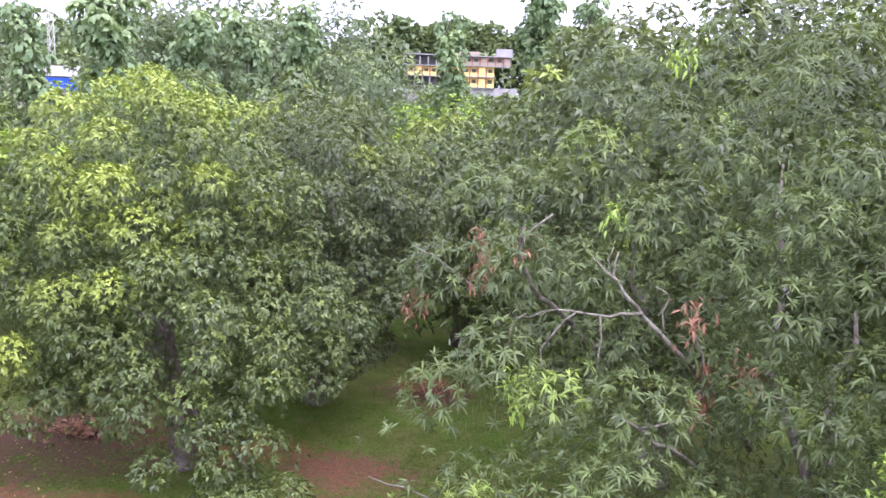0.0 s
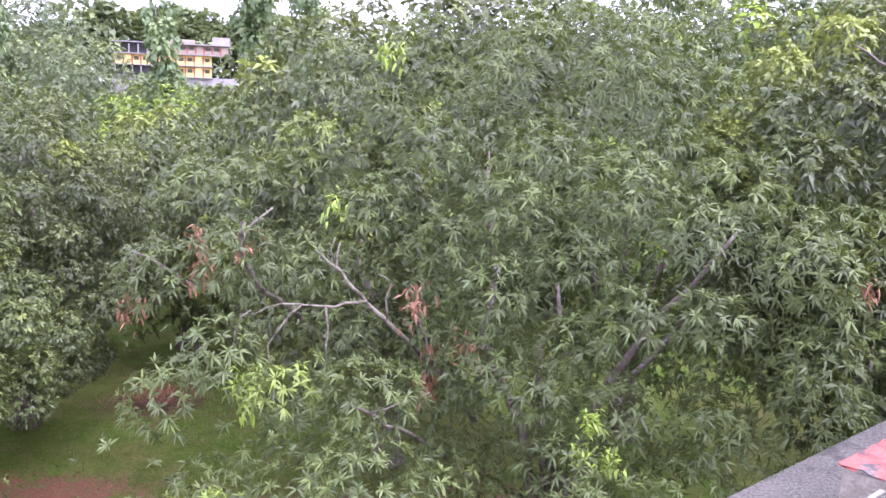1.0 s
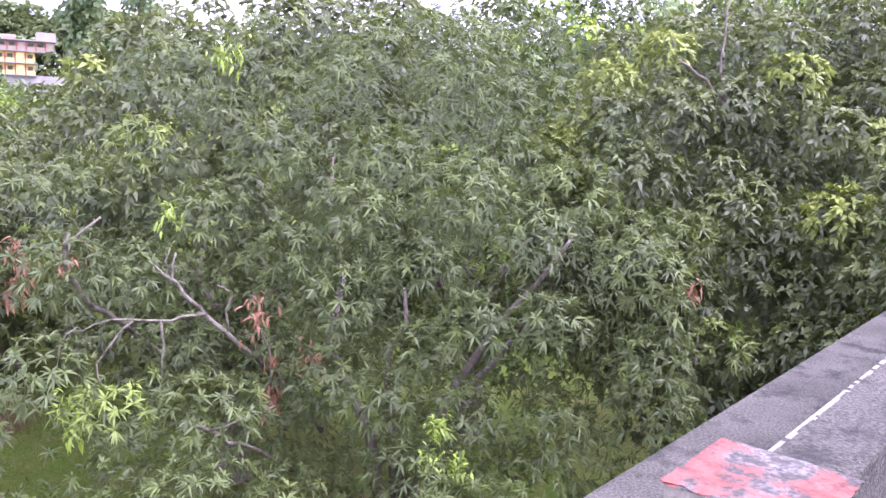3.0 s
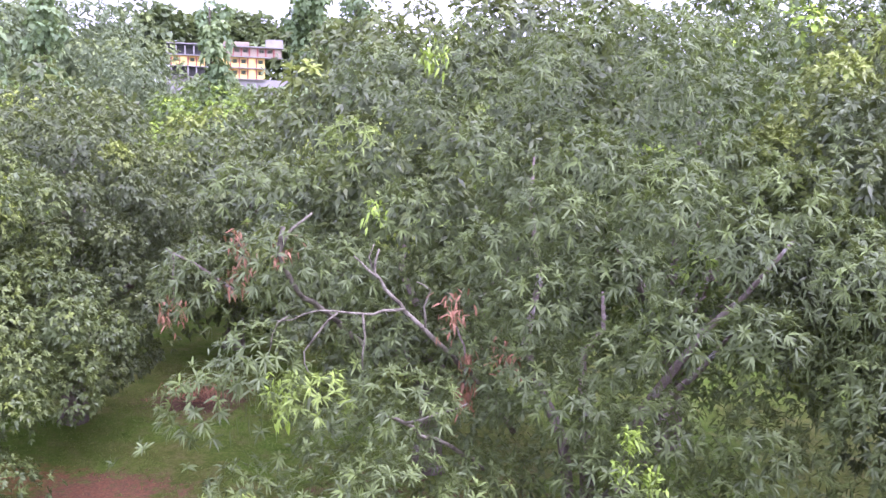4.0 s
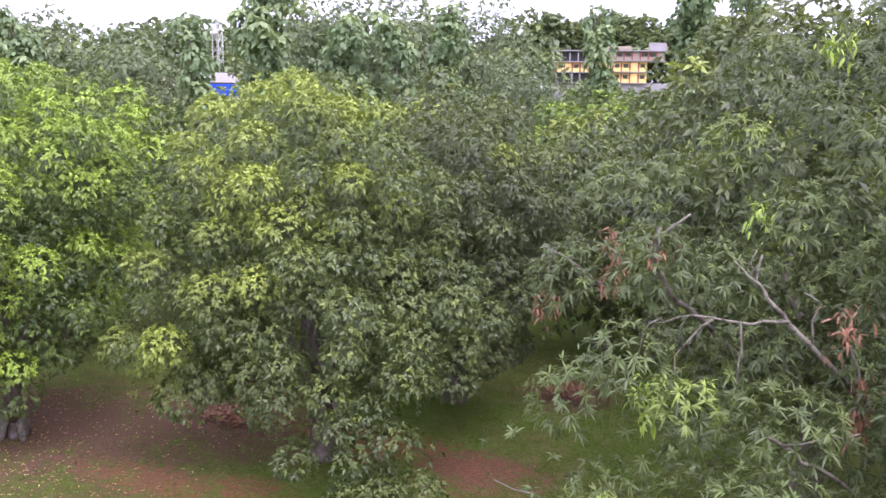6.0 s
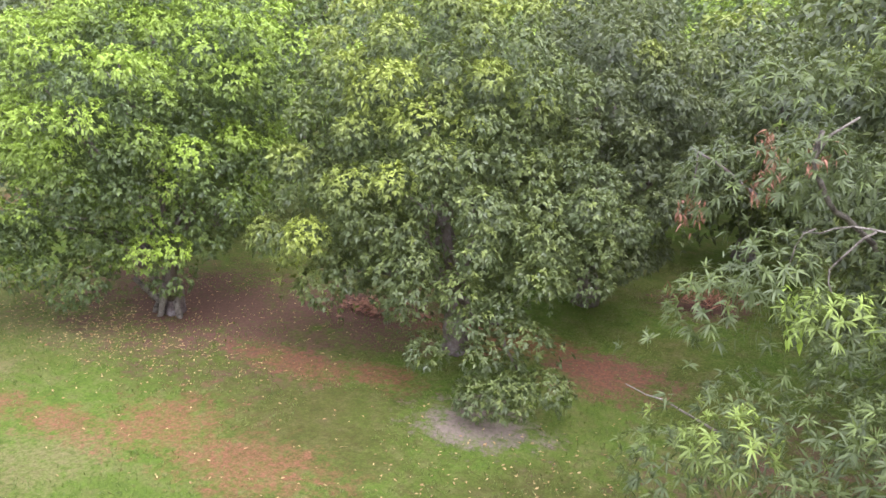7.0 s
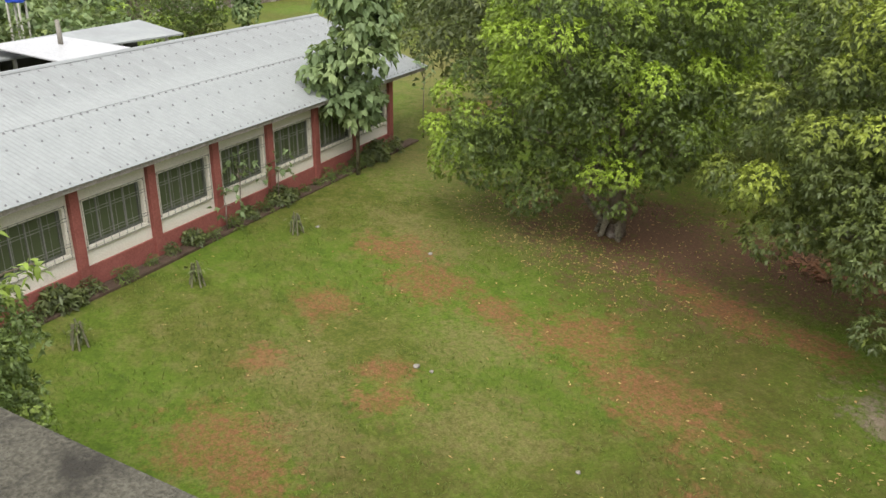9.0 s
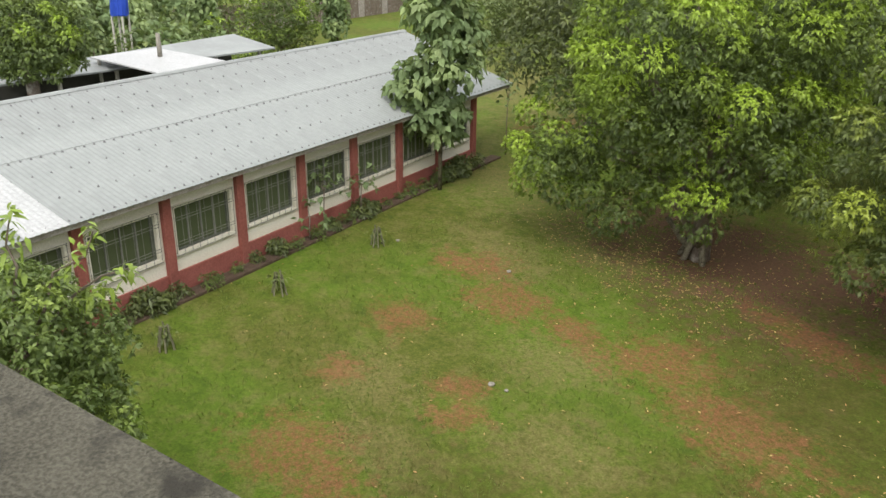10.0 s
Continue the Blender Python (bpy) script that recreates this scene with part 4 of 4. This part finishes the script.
woods("far_woods", [(330, 380, -62, 55, 16, 24, 130), (300, 320, -62, -16, 13, 13, 45), (300, 320, -5, 55, 14, 17, 50), (335, 350, -17, -3, 11, 29, 26)], 91, 2.9, "hazy wooded rise closing the horizon", 400)
woods("middle_woods", [(95, 230, -60, -40, 6, 10.5, 45), (125, 230, -40, -34, 5, 6, 14), (95, 240, -34, -16, 6, 9.0, 45), (95, 240, -16, -5, 5, 5.0, 35), (95, 230, -4, 52, 6, 12, 80)], 92, 1.5, "mixed green woodland beyond the orchard", 190)
woods("near_thicket", [(78, 95, -60, -40, 4.5, 9.0, 12), (78, 95, -34, -17, 4.5, 9.0, 10), (78, 95, -16, -4, 4.0, 6.5, 9), (78, 95, -4, 50, 4.5, 9.0, 28)], 93, 0.75, "green thicket behind the orchard rows", 240)

# ---- far buildings ----
def far_block():
    x, y = polar(-10.6, 265)
    ob = thing("apartment_building", pose(x, y, 5, 0, 0, 10.6), "distant unfinished building with yellow and bare grey storeys", "building")
    part("lower_wall", boxes((-17.8, 17.8, 0.6, 12, 0, 7.2)), GREY_WALL, ob)

    def storey(x0, x1, z0, z1, n, material, open_frame=False):
        # an open storey is a solid block, its inner shade painted dark
        st = part("storey", boxes((x0, x1, 1.2, 12, z0, z1)), DARK if open_frame else material, ob)
        part("floor_slab", boxes((x0 - 0.3, x1 + 0.3, -0.3, 12.2, z0 - 0.25, z0)), GREY_WALL, st)
        w = (x1 - x0) / n
        for i in range(n):
            a = x0 + i * w
            part("column", boxes((a - 0.18, a + 0.18, -0.1, 0.3, z0, z1 - 0.25)), GREY_WALL if open_frame else RED_PAINT, st)
            if not open_frame:
                part("balcony_front", boxes((a + 0.2, a + w - 0.2, -0.05, 0.15, z0 + 0.05, z0 + 1.15)), material, st)
                if i % 3 == 1:
                    part("stair_panel", boxes((a + 0.3, a + w - 0.3, 0.18, 0.35, z0 + 1.0, z1 - 0.3)), material, st)
                else:
                    part("window", boxes((a + w * 0.25, a + w * 0.75, 1.1, 1.19, z0 + 1.2, z1 - 0.7)), GLASS, st)

    storey(-4.6, 10.6, 7.3, 10.3, 6, YELLOW)
    storey(-4.6, 10.6, 10.6, 13.6, 6, YELLOW)
    storey(-16.5, -7.0, 10.4, 13.3, 4, YELLOW)
    storey(-16.5, -7.0, 7.3, 10.2, 4, GREY_WALL, True)
    storey(-17.6, -5.0, 13.6, 16.4, 5, GREY_WALL, True)
    storey(-3.6, 15.6, 13.9, 16.6, 8, ROSE_WALL, False)
    part("roof_slab", boxes((-18, 16.2, -0.4, 12.4, 16.6, 16.9)), GREY_WALL, ob)
    part("stair_head", boxes((11.0, 16.0, 1, 8, 16.9, 19.2)), GREY_WALL, ob)
    part("water_tank", boxes((-2.0, 6.0, 3, 8, 16.9, 18.2), bevel=0.3), ROSE_WALL, ob)


far_block()


def house(name, az, d, base, width, depth, wall_h, roof_h, wall, roof, label, turn=0):
    x, y = polar(az, d)
    ob = thing(name, pose(x, y, base, 0, 0, -az + turn), label, "house")
    part("wall", boxes((-width / 2, width / 2, 0, depth, 0, wall_h)), wall, ob)
    bm = bmesh.new()
    e = 0.5
    v = [bm.verts.new(p) for p in ((-width / 2 - e, -e, wall_h), (width / 2 + e, -e, wall_h), (width / 2 + e, depth + e, wall_h), (-width / 2 - e, depth + e, wall_h),
                                   (-width / 2 + 1, depth / 2, wall_h + roof_h), (width / 2 - 1, depth / 2, wall_h + roof_h))]
    for f in ((0, 1, 5, 4), (1, 2, 5), (2, 3, 4, 5), (3, 0, 4), (3, 2, 1, 0)):
        bm.faces.new([v[i] for i in f])
    part("roof", bm, roof, ob)
    n = max(2, int(width / 2.6))
    for i in range(n):
        a = -width / 2 + width * (i + 0.5) / n
        win = part("window", boxes((a - 0.55, a + 0.55, -0.07, -0.004, wall_h - 2.2, wall_h - 0.9)), FRAME, ob)
        part("pane", boxes((a - 0.45, a + 0.45, -0.09, -0.075, wall_h - 2.1, wall_h - 1.0)), GLASS, win)
    return ob


house("house", -3.6, 190, 5.2, 8, 8, 7.0, 2.6, WHITE_PAINT, TIN, "white house with a pale green tin roof")
house("house", -2.0, 250, 6.3, 4, 6, 6.6, 2.0, WHITE_PAINT, TIN, "small white house with a tin roof")
house("house", -36.2, 105, 0, 8, 7, 10.2, 1.2, GREY_WALL, WHITE_PAINT, "old house with a white sheet roof among trees")
house("house", -38.8, 110, 0, 7, 7, 9.0, 1.6, ROSE_WALL, ROSE_WALL, "old rose-coloured house among the trees")
house("house", -33.9, 112, 0, 5, 6, 10.0, 1.0, GREY_WALL, SHEET, "small grey house with a sheet roof")
x, y = polar(-35.8, 103.5)
tarp = part("tarpaulin", boxes((-2.0, 2.0, -0.1, 0.0, 8.7, 10.0), bevel=0.04), BLUE)
tarp.matrix_world = pose(x, y, 0, 0, 0, 35.8)
tagged(tarp, "blue plastic tarpaulin hung on an old house", "tarpaulin")


def mast():
    x, y = polar(-36.4, 300)
    ob = thing("radio_mast", pose(x, y, 0), "grey steel lattice mast against the sky", "mast")
    corners = [(-1.4, -1.4), (1.4, -1.4), (1.4, 1.4), (-1.4, 1.4)]
    for cx, cy in corners:
        v, f = tube([(cx, cy, 0), (cx * 0.8, cy * 0.8, 30), (cx * 0.6, cy * 0.6, 58)], [0.14, 0.12, 0.1], 5)
        part("leg", raw_mesh("leg", v, f, STEEL), None, ob)
    for k in range(14):
        z, s = 4 * k, 1 - 0.4 * 4 * k / 58
        for i in range(4):
            a, b = corners[i], corners[(i + 1) % 4]
            v, f = tube([(a[0] * s, a[1] * s, z), (b[0] * s, b[1] * s, z + 4)], [0.07, 0.07], 4)
            part("brace", raw_mesh("brace", v, f, STEEL), None, ob)


mast()


# ---- sheds and growth behind the school ----
def local(x, y, z=0.0, turn=0.0):
    return SCHOOL @ pose(x, y, z, 0, 0, turn)


def slab(corners, thick=0.07):
    """A roof plane through four corners."""
    bm = bmesh.new()
    v = [bm.verts.new((x, y, z + dz)) for dz in (0, thick) for x, y, z in corners]
    for f in ((0, 3, 2, 1), (4, 5, 6, 7), (0, 1, 5, 4), (1, 2, 6, 5), (2, 3, 7, 6), (3, 0, 4, 7)):
        bm.faces.new([v[i] for i in f])
    return bm


def shed():
    ob = thing("open_shed", SCHOOL, "long open shed with a grey sheet roof on thin posts", "shed")
    part("roof", slab(((-13.6, -11.2, 3.88), (-0.6, -12.9, 3.88), (-2.4, -14.2, 4.1), (-13.9, -14.2, 4.25))), SHEET, ob)
    part("wing_roof", slab(((-0.55, -12.7, 3.86), (8.0, -12.7, 3.86), (8.0, -18.0, 4.2), (0.2, -18.0, 4.2))), SHEET, ob)
    for i in range(9):
        x = -13.0 + 2.4 * i
        y = -11.6 - 0.13 * (x + 13.6)
        part("post", boxes((x - 0.06, x + 0.06, y - 0.06, y + 0.06, -0.1, 3.86)), STEEL, ob)
    # wall coloured dark in place of the shade inside the open shed
    part("back_wall", boxes((-13.4, 8, -14.1, -13.95, -0.1, 4.0)), DARK, ob)
    pr = thing("covered_passage", SCHOOL, "white sheet canopy between the shed and the school", "canopy")
    part("roof", slab(((-8.9, -9.6, 4.05), (-5.3, -9.3, 4.05), (-5.2, -13.4, 4.32), (-8.4, -13.2, 4.32)), 0.05), SHEET_CLEAR, pr)
    for x, y, z in ((-8.7, -9.95, 4.05), (-5.5, -9.95, 4.05), (-5.4, -13.1, 4.3), (-8.2, -13.0, 4.3)):
        part("post", boxes((x - 0.05, x + 0.05, y - 0.05, y + 0.05, -0.1, z)), STEEL, pr)
    v, f = tube([(-7.4, -11.8, 4.1), (-7.4, -11.8, 4.7), (-7.38, -11.8, 5.2)], [0.10, 0.10, 0.08], 10)
    pipe = part("vent_pipe", raw_mesh("vent_pipe", v, f, WHITE_PAINT, smooth=True), None)
    pipe.matrix_world = SCHOOL
    tagged(pipe, "pale vent pipe standing on the canopy roof", "pipe")


shed()


def bush_at(name, m, masses, label, category, seed, material, group="", kw=None, trunk=0.08, fork=0.6):
    rng_b = np.random.default_rng(seed)
    ob = thing(name, m, label, category, group)
    args = dict(spacing=0.8, rosettes=16, per=7, size=0.22, slim=0.35, fresh=0.12, keep_low=0.05, inner=0.8)
    args.update(kw or {})
    me, lobes = crown("crown", material, masses, rng_b, **args)
    part("crown", me, None, ob)
    v, f = tube([(0, 0, -0.1), (0.03, 0, fork * 0.5), (0, 0.02, fork)], [trunk * 1.3, trunk, trunk * 0.9], 8)
    part("trunk", raw_mesh("trunk", v, f, BARK, smooth=True), None, ob)
    for i in rng_b.choice(len(lobes), min(4, len(lobes)), replace=False):
        v, f = tube(bent((0, 0, fork), lobes[i][0], rng_b, 0.05, 3), [trunk * 0.6, trunk * 0.5, trunk * 0.35, trunk * 0.2], 5)
        part("limb", raw_mesh("limb", v, f, BARK, smooth=True), None, ob)
    return ob


bush_at("clipped_tree", local(-1.3, -11.3), [((-0.5, 0, 5.7), (1.6, 1.6, 1.2)), ((-0.1, 0.2, 5.1), (1.4, 1.4, 0.8))], "round clipped tree with dense small leaves", "tree", 501, LEAF,
        kw=dict(spacing=0.6, rosettes=34, per=7, size=0.13, slim=0.5, fine=False, fresh=0.15, keep_low=4.2), trunk=0.24, fork=4.9)
thick = np.random.default_rng(8)
k = 0
for y in (-21.5, -25.5, -30, -36, -43):
    for x in np.arange(-34, 14, 4.6):
        px, py = x + thick.normal(0, 0.8), y + thick.normal(0, 0.8)
        h = thick.uniform(3.4, 5.6) + (1.6 if y < -29 else 0)
        if px < -24 and y > -34:
            continue
        bush_at("thicket_tree", local(px, py), [((0, 0, h * 0.55), (2.3, 2.3, h * 0.45)), ((thick.normal(0, 1), thick.normal(0, 1), h * 0.7), (1.4, 1.4, h * 0.28))], "leafy green tree in the thicket behind the sheds", "tree", 520 + k,
                (LEAF, LEAF_BROAD, LEAF_WOODS)[k % 3], "thicket trees", dict(spacing=1.1, rosettes=7, per=5, size=(0.30, 0.45, 0.30)[k % 3], slim=(0.3, 0.6, 0.4)[k % 3], fine=False, keep_low=0.2))
        k += 1
bush_at("round_bush", local(-30.2, -26.5), [((0, 0, 2.6), (2.6, 2.4, 2.1))], "large light green bush with fine leaves", "bush", 590, LEAF, kw=dict(spacing=0.9, rosettes=20, per=6, size=0.2, slim=0.4, fresh=0.3, fine=False))
for i, (x, y, top) in enumerate(((-35.2, -25.3, 5.5), (-20.5, -24, 5.5), (-11.5, -23, 5.5), (-7, -22, 5.2), (-15, -24, 5.0))):
    p = local(x, y).translation
    broad_tree(p.x, p.y, top, 1.4, 600 + i, 1.6, 0.45, 0.1, "young tree with large drooping leaves behind the school")

# clipped hedge and board fence past the field
def hedge():
    r = np.random.default_rng(31)
    n = 26000
    L = 46
    o = np.stack([r.uniform(-L / 2, L / 2, n), r.uniform(-1.3, 1.3, n), r.uniform(0.1, 3.2, n)], 1)
    side = r.random(n)
    o[side < 0.5, 1] = -1.3 + r.normal(0, 0.18, (side < 0.5).sum())
    o[side > 0.7, 2] = 3.2 + r.normal(0, 0.2, (side > 0.7).sum())
    w = unit(r.normal(size=(n, 3)) + np.array((0, -0.5, 0.4)))
    ln = 0.34 * r.uniform(0.6, 1.2, n)
    me = leaf_mesh("hedge", LEAF_WOODS, o, w, ln, ln * 0.5, r.uniform(0.1, 0.5, n), np.clip(r.normal(0.25, 0.2, n), 0, 1), False, r)
    ob = part("hedge", me, None)
    ob.matrix_world = local(-67.5, -18.5, 0, 180)
    tagged(ob, "dense green hedge along the far side of the field", "hedge", kind="stuff")
    fence = thing("board_fence", local(-52, -38), "weathered brown board fence behind the field", "fence")
    for i in range(46):
        part("board", boxes((-23 + i, -22.06 + i, 0, 0.05, 0, 2.5 + 0.1 * math.sin(i * 2.3))), WOOD if i % 4 == 0 else BARK, fence)
    for i in range(12):
        part("post", boxes((-23 + 4 * i, -22.85 + 4 * i, -0.15, -0.01, 0, 2.9)), STEEL, fence)


hedge()


def tank():
    ob = thing("water_tank_stand", local(-12.9, -21.4, 0, 20), "blue plastic water drum on a thin steel stand", "water tank")
    v, f = tube([(0, 0, 4.8), (0, 0, 4.85), (0, 0, 5.7), (0, 0, 5.8)], [0.4, 0.45, 0.45, 0.3], 16)
    part("drum", raw_mesh("drum", v, f, BLUE), None, ob)
    for x, y in ((-0.3, -0.3), (0.3, -0.3), (0.3, 0.3), (-0.3, 0.3)):
        part("leg", boxes((x - 0.04, x + 0.04, y - 0.04, y + 0.04, 0, 4.8)), STEEL, ob)


tank()

# ---- lawn side: saplings, bed plants, guards, litter ----
p = local(-9.2, 0.9).translation
teak = broad_tree(p.x, p.y, 10.2, 1.5, 640, 2.9, 0.44, 0.08, "young tree with large heart-shaped leaves beside the school wall")
for i, (x, y, h) in enumerate(((-5.0, 0.5, 1.7), (-3.2, 0.42, 2.0), (-2.4, 0.5, 1.2), (-14.9, 0.6, 3.4))):
    bush_at("sapling", local(x, y, 0.28), [((0, 0, h * 0.8), (0.35, 0.35, h * 0.22))], "thin young sapling in the planting bed", "sapling", 660 + i, LEAF_BROAD, "saplings",
            dict(spacing=0.5, rosettes=2, per=4, size=0.2, slim=0.5, fresh=0.1, keep_low=h * 0.4, inner=0), 0.02, h * 0.7)
bed_rng = np.random.default_rng(12)
plants = []
for i in range(3):
    w = (0.28, 0.36, 0.24)[i]
    plants.append(bush_at("garden_plant", local(-12.5 + 1.3 * i, 0.5, 0.3), [((0, 0, w * 0.8), (w, w, w * 0.9))], "small dark garden plant in the soil bed", "plant", 680 + i, (LEAF_DARK, LEAF_DARK, LEAF)[i], "bed plants",
                          dict(spacing=0.3, rosettes=7, per=6, size=(0.16, 0.26, 0.2)[i], slim=(0.3, 0.3, 0.16)[i], fresh=0.05, fine=False, keep_low=0.02), 0.02, 0.15))
x = -11.8
while x < 9:
    m = local(x, 0.42 + bed_rng.normal(0, 0.07), 0.3, bed_rng.uniform(0, 360))
    copy_thing(plants[bed_rng.integers(0, 3)], m).scale = [bed_rng.uniform(0.45, 0.9)] * 3
    x += bed_rng.uniform(0.35, 0.95)


def guard(x, y, seed):
    r = random.Random(seed)
    ob = thing("stick_guard", pose(x, y, ground_z(x, y)), "small guard of leaning bamboo sticks round a seedling", "tree guard", "stick guards")
    for i in range(6):
        a = i * math.pi / 3 + r.uniform(-0.2, 0.2)
        v, f = tube([(0.22 * math.cos(a), 0.22 * math.sin(a), -0.03), (0.14 * math.cos(a), 0.14 * math.sin(a), 0.35), (0.09 * math.cos(a + 0.3), 0.09 * math.sin(a + 0.3), r.uniform(0.55, 0.7))], [0.025, 0.022, 0.02], 6)
        part("stick", raw_mesh("stick", v, f, BAMBOO), None, ob)
    cluster("seedling", LEAF_DARK, (0, 0, 0.42), 0.22, 80, np.random.default_rng(seed), 0.16, 0.0, 0.1, 0.35, parent=ob, label="dark green seedling")["kind"] = "stuff"


guard(-22.4, 7.75, 1)
guard(-20.0, 4.2, 2)
guard(-17.8, 1.05, 3)

# small tree close to the roof edge
bush_at("guava_tree", pose(-11.7, -1.8, 0), [((0, 0, 3.5), (1.9, 1.9, 1.4)), ((0.4, 0.6, 4.2), (1.1, 1.0, 0.9)), ((0.5, 0.9, 2.7), (1.2, 1.1, 1.0))], "light green small-leaved tree close below the roof edge", "tree", 701, LEAF_GUAVA,
        kw=dict(spacing=0.5, rosettes=26, per=7, size=0.095, slim=0.46, fresh=0.1, keep_low=0.6, inner=1.2, fine=False), trunk=0.09, fork=1.5)
for i, (ex, ey, ez) in enumerate(((-11.2, 0.5, 5.0), (-11.0, 0.1, 5.7), (-11.1, -0.9, 6.0))):
    o = thing("leafy_shoot", pose(-11.5, -1.2, 3.6), "long upright shoot of the small tree", "shoot", "leafy shoots")
    end = (ex + 11.5, ey + 1.2, ez - 3.6)
    v, f = tube(bent((0, 0, 0), end, crng, 0.1), [0.03, 0.027, 0.024, 0.02, 0.016, 0.01], 6)
    part("stem", raw_mesh("stem", v, f, BARK), None, o)
    for t in np.linspace(0.35, 1, 7):
        cluster("leaf_spray", LEAF, np.array(end) * t + np.array((0, 0, 0.1 * math.sin(math.pi * t))), 0.16, 12, crng, 0.2, 0.1, 0.5, 0.42, parent=o)["kind"] = "stuff"


def scatter(name, points, size, material, seed, label, category, hang=0.0, slim=0.4, lift=0.015, rise=0.0, age=0.4):
    r = np.random.default_rng(seed)
    o = np.array([(x, y, ground_z(x, y) + lift) for x, y in points])
    w = unit(np.stack([r.normal(size=len(o)), r.normal(size=len(o)), r.uniform(-0.1, 0.25, len(o)) + rise], 1))
    ln = size * r.uniform(0.6, 1.3, len(o))
    me = leaf_mesh(name, material, o, w, ln, ln * slim, np.full(len(o), hang), np.clip(r.normal(age, 0.3, len(o)), 0, 1), False, r)
    return tagged(part(name, me, None), label, category, kind="stuff")


LITTER_LEAF = leaf_mat("fallen_leaf", (0.30, 0.15, 0.06), (0.52, 0.40, 0.15), 0.8, 0.1)
sc = np.random.default_rng(55)
pts = [(-18.6 + sc.normal(0, 2.8), 14.8 + sc.normal(0, 1.1)) for _ in range(1100)]
pts += [(-5.0 + sc.normal(0, 1.8), 14.0 + sc.normal(0, 1.6)) for _ in range(260)]
pts += [(sc.uniform(-22, -3), sc.uniform(3, 17)) for _ in range(300)]
pts += [(-17.5 + sc.normal(0, 3.0), 18.6 + sc.normal(0, 1.5)) for _ in range(500)]
pts += [(sc.uniform(-9, -1.5), sc.uniform(4, 13)) for _ in range(200)]
scatter("fallen_leaves", pts, 0.09, LITTER_LEAF, 56, "yellow and brown fallen leaves on the lawn", "fallen leaves", age=0.55)
pts = [(-13.3 + sc.normal(0, 0.55), 20.3 + sc.normal(0, 0.35)) for _ in range(420)]
o = scatter("leaf_heap", pts, 0.2, LEAF_DEAD, 57, "heap of reddish dead leaves under a mango tree", "leaf heap", lift=0.12, age=0.3)
pts = [(-4.6 + sc.normal(0, 0.5), 26.0 + sc.normal(0, 0.4)) for _ in range(300)]
o = scatter("brush_heap", pts, 0.36, LEAF_DEAD, 58, "heap of cut reddish brown brushwood", "brush heap", slim=0.1, lift=0.25, rise=0.5, age=0.2)

GRASS = leaf_mat("grass_blade", (0.095, 0.140, 0.022), (0.18, 0.20, 0.05), 0.7, 0.35)
gx, gy = sc.uniform(-24, 3, 80000), sc.uniform(-4, 30, 80000)
keep = []
for x, y in zip(gx, gy):
    n = noise.noise(Vector((x * 0.35, y * 0.35, 3.0))) + 0.5 * noise.noise(Vector((x * 1.3, y * 1.3, 7.0)))
    worn = any(((x - s[0]) / s[2]) ** 2 + ((y - s[1]) / s[3]) ** 2 < 1.1 for s in SOIL_SPOTS + PALE_SPOTS)
    if n > -0.12 and not (worn and sc.random() < 0.85) and (TO_SCHOOL @ Vector((x, y, 0))).y > 0.95:
        keep.append((x, y))
scatter("grass", keep, 0.09, GRASS, 59, "short uneven lawn grass", "grass", slim=0.22, lift=0.0, rise=0.9, age=0.25)


def sheet_heap():
    ob = thing("corrugated_sheet", pose(-1.25, 13.1, 0.32, 4, -3, 34), "weathered grey corrugated cement sheet lying on blocks", "corrugated sheet")
    n, w, l = 44, 1.9, 3.2
    vs = [(-w / 2 + w * i / n, y, 0.03 * math.sin(2 * math.pi * i / 4) + z) for z in (0.0, -0.012) for y in (-l / 2, l / 2) for i in range(n + 1)]
    m = n + 1
    fs = []
    for i in range(n):
        fs += [(i, i + 1, m + i + 1, m + i), (2 * m + i, 3 * m + i, 3 * m + i + 1, 2 * m + i + 1), (i, 2 * m + i, 2 * m + i + 1, i + 1), (m + i, m + i + 1, 3 * m + i + 1, 3 * m + i)]
    part("sheet", raw_mesh("sheet", vs, fs, WOOD), None, ob)
    for y in (-1.2, 1.2):
        part("block", boxes((-0.8, 0.8, y - 0.1, y + 0.1, -0.36, -0.05), bevel=0.01), CONCRETE, ob)


sheet_heap()


def stone(x, y, s, seed):
    bm = bmesh.new()
    bmesh.ops.create_icosphere(bm, subdivisions=2, radius=s)
    for v in bm.verts:
        v.co *= 1 + 0.25 * noise.noise(v.co * (2 / s) + Vector((seed, 0, 0)))
        v.co.z *= 0.6
    ob = part("stone", bm, WHITE_PAINT)
    ob.location = (x, y, ground_z(x, y) + s * 0.3)
    tagged(ob, "small pale stone lying on the lawn", "stone", "stones on the lawn")


for i, (x, y, s) in enumerate(((-13.85, 7.7, 0.08), (-13.5, 7.9, 0.05), (-19.5, 10.9, 0.07), (-22.6, 8.5, 0.07), (-9.1, 8.7, 0.05))):
    stone(x, y, s, i)
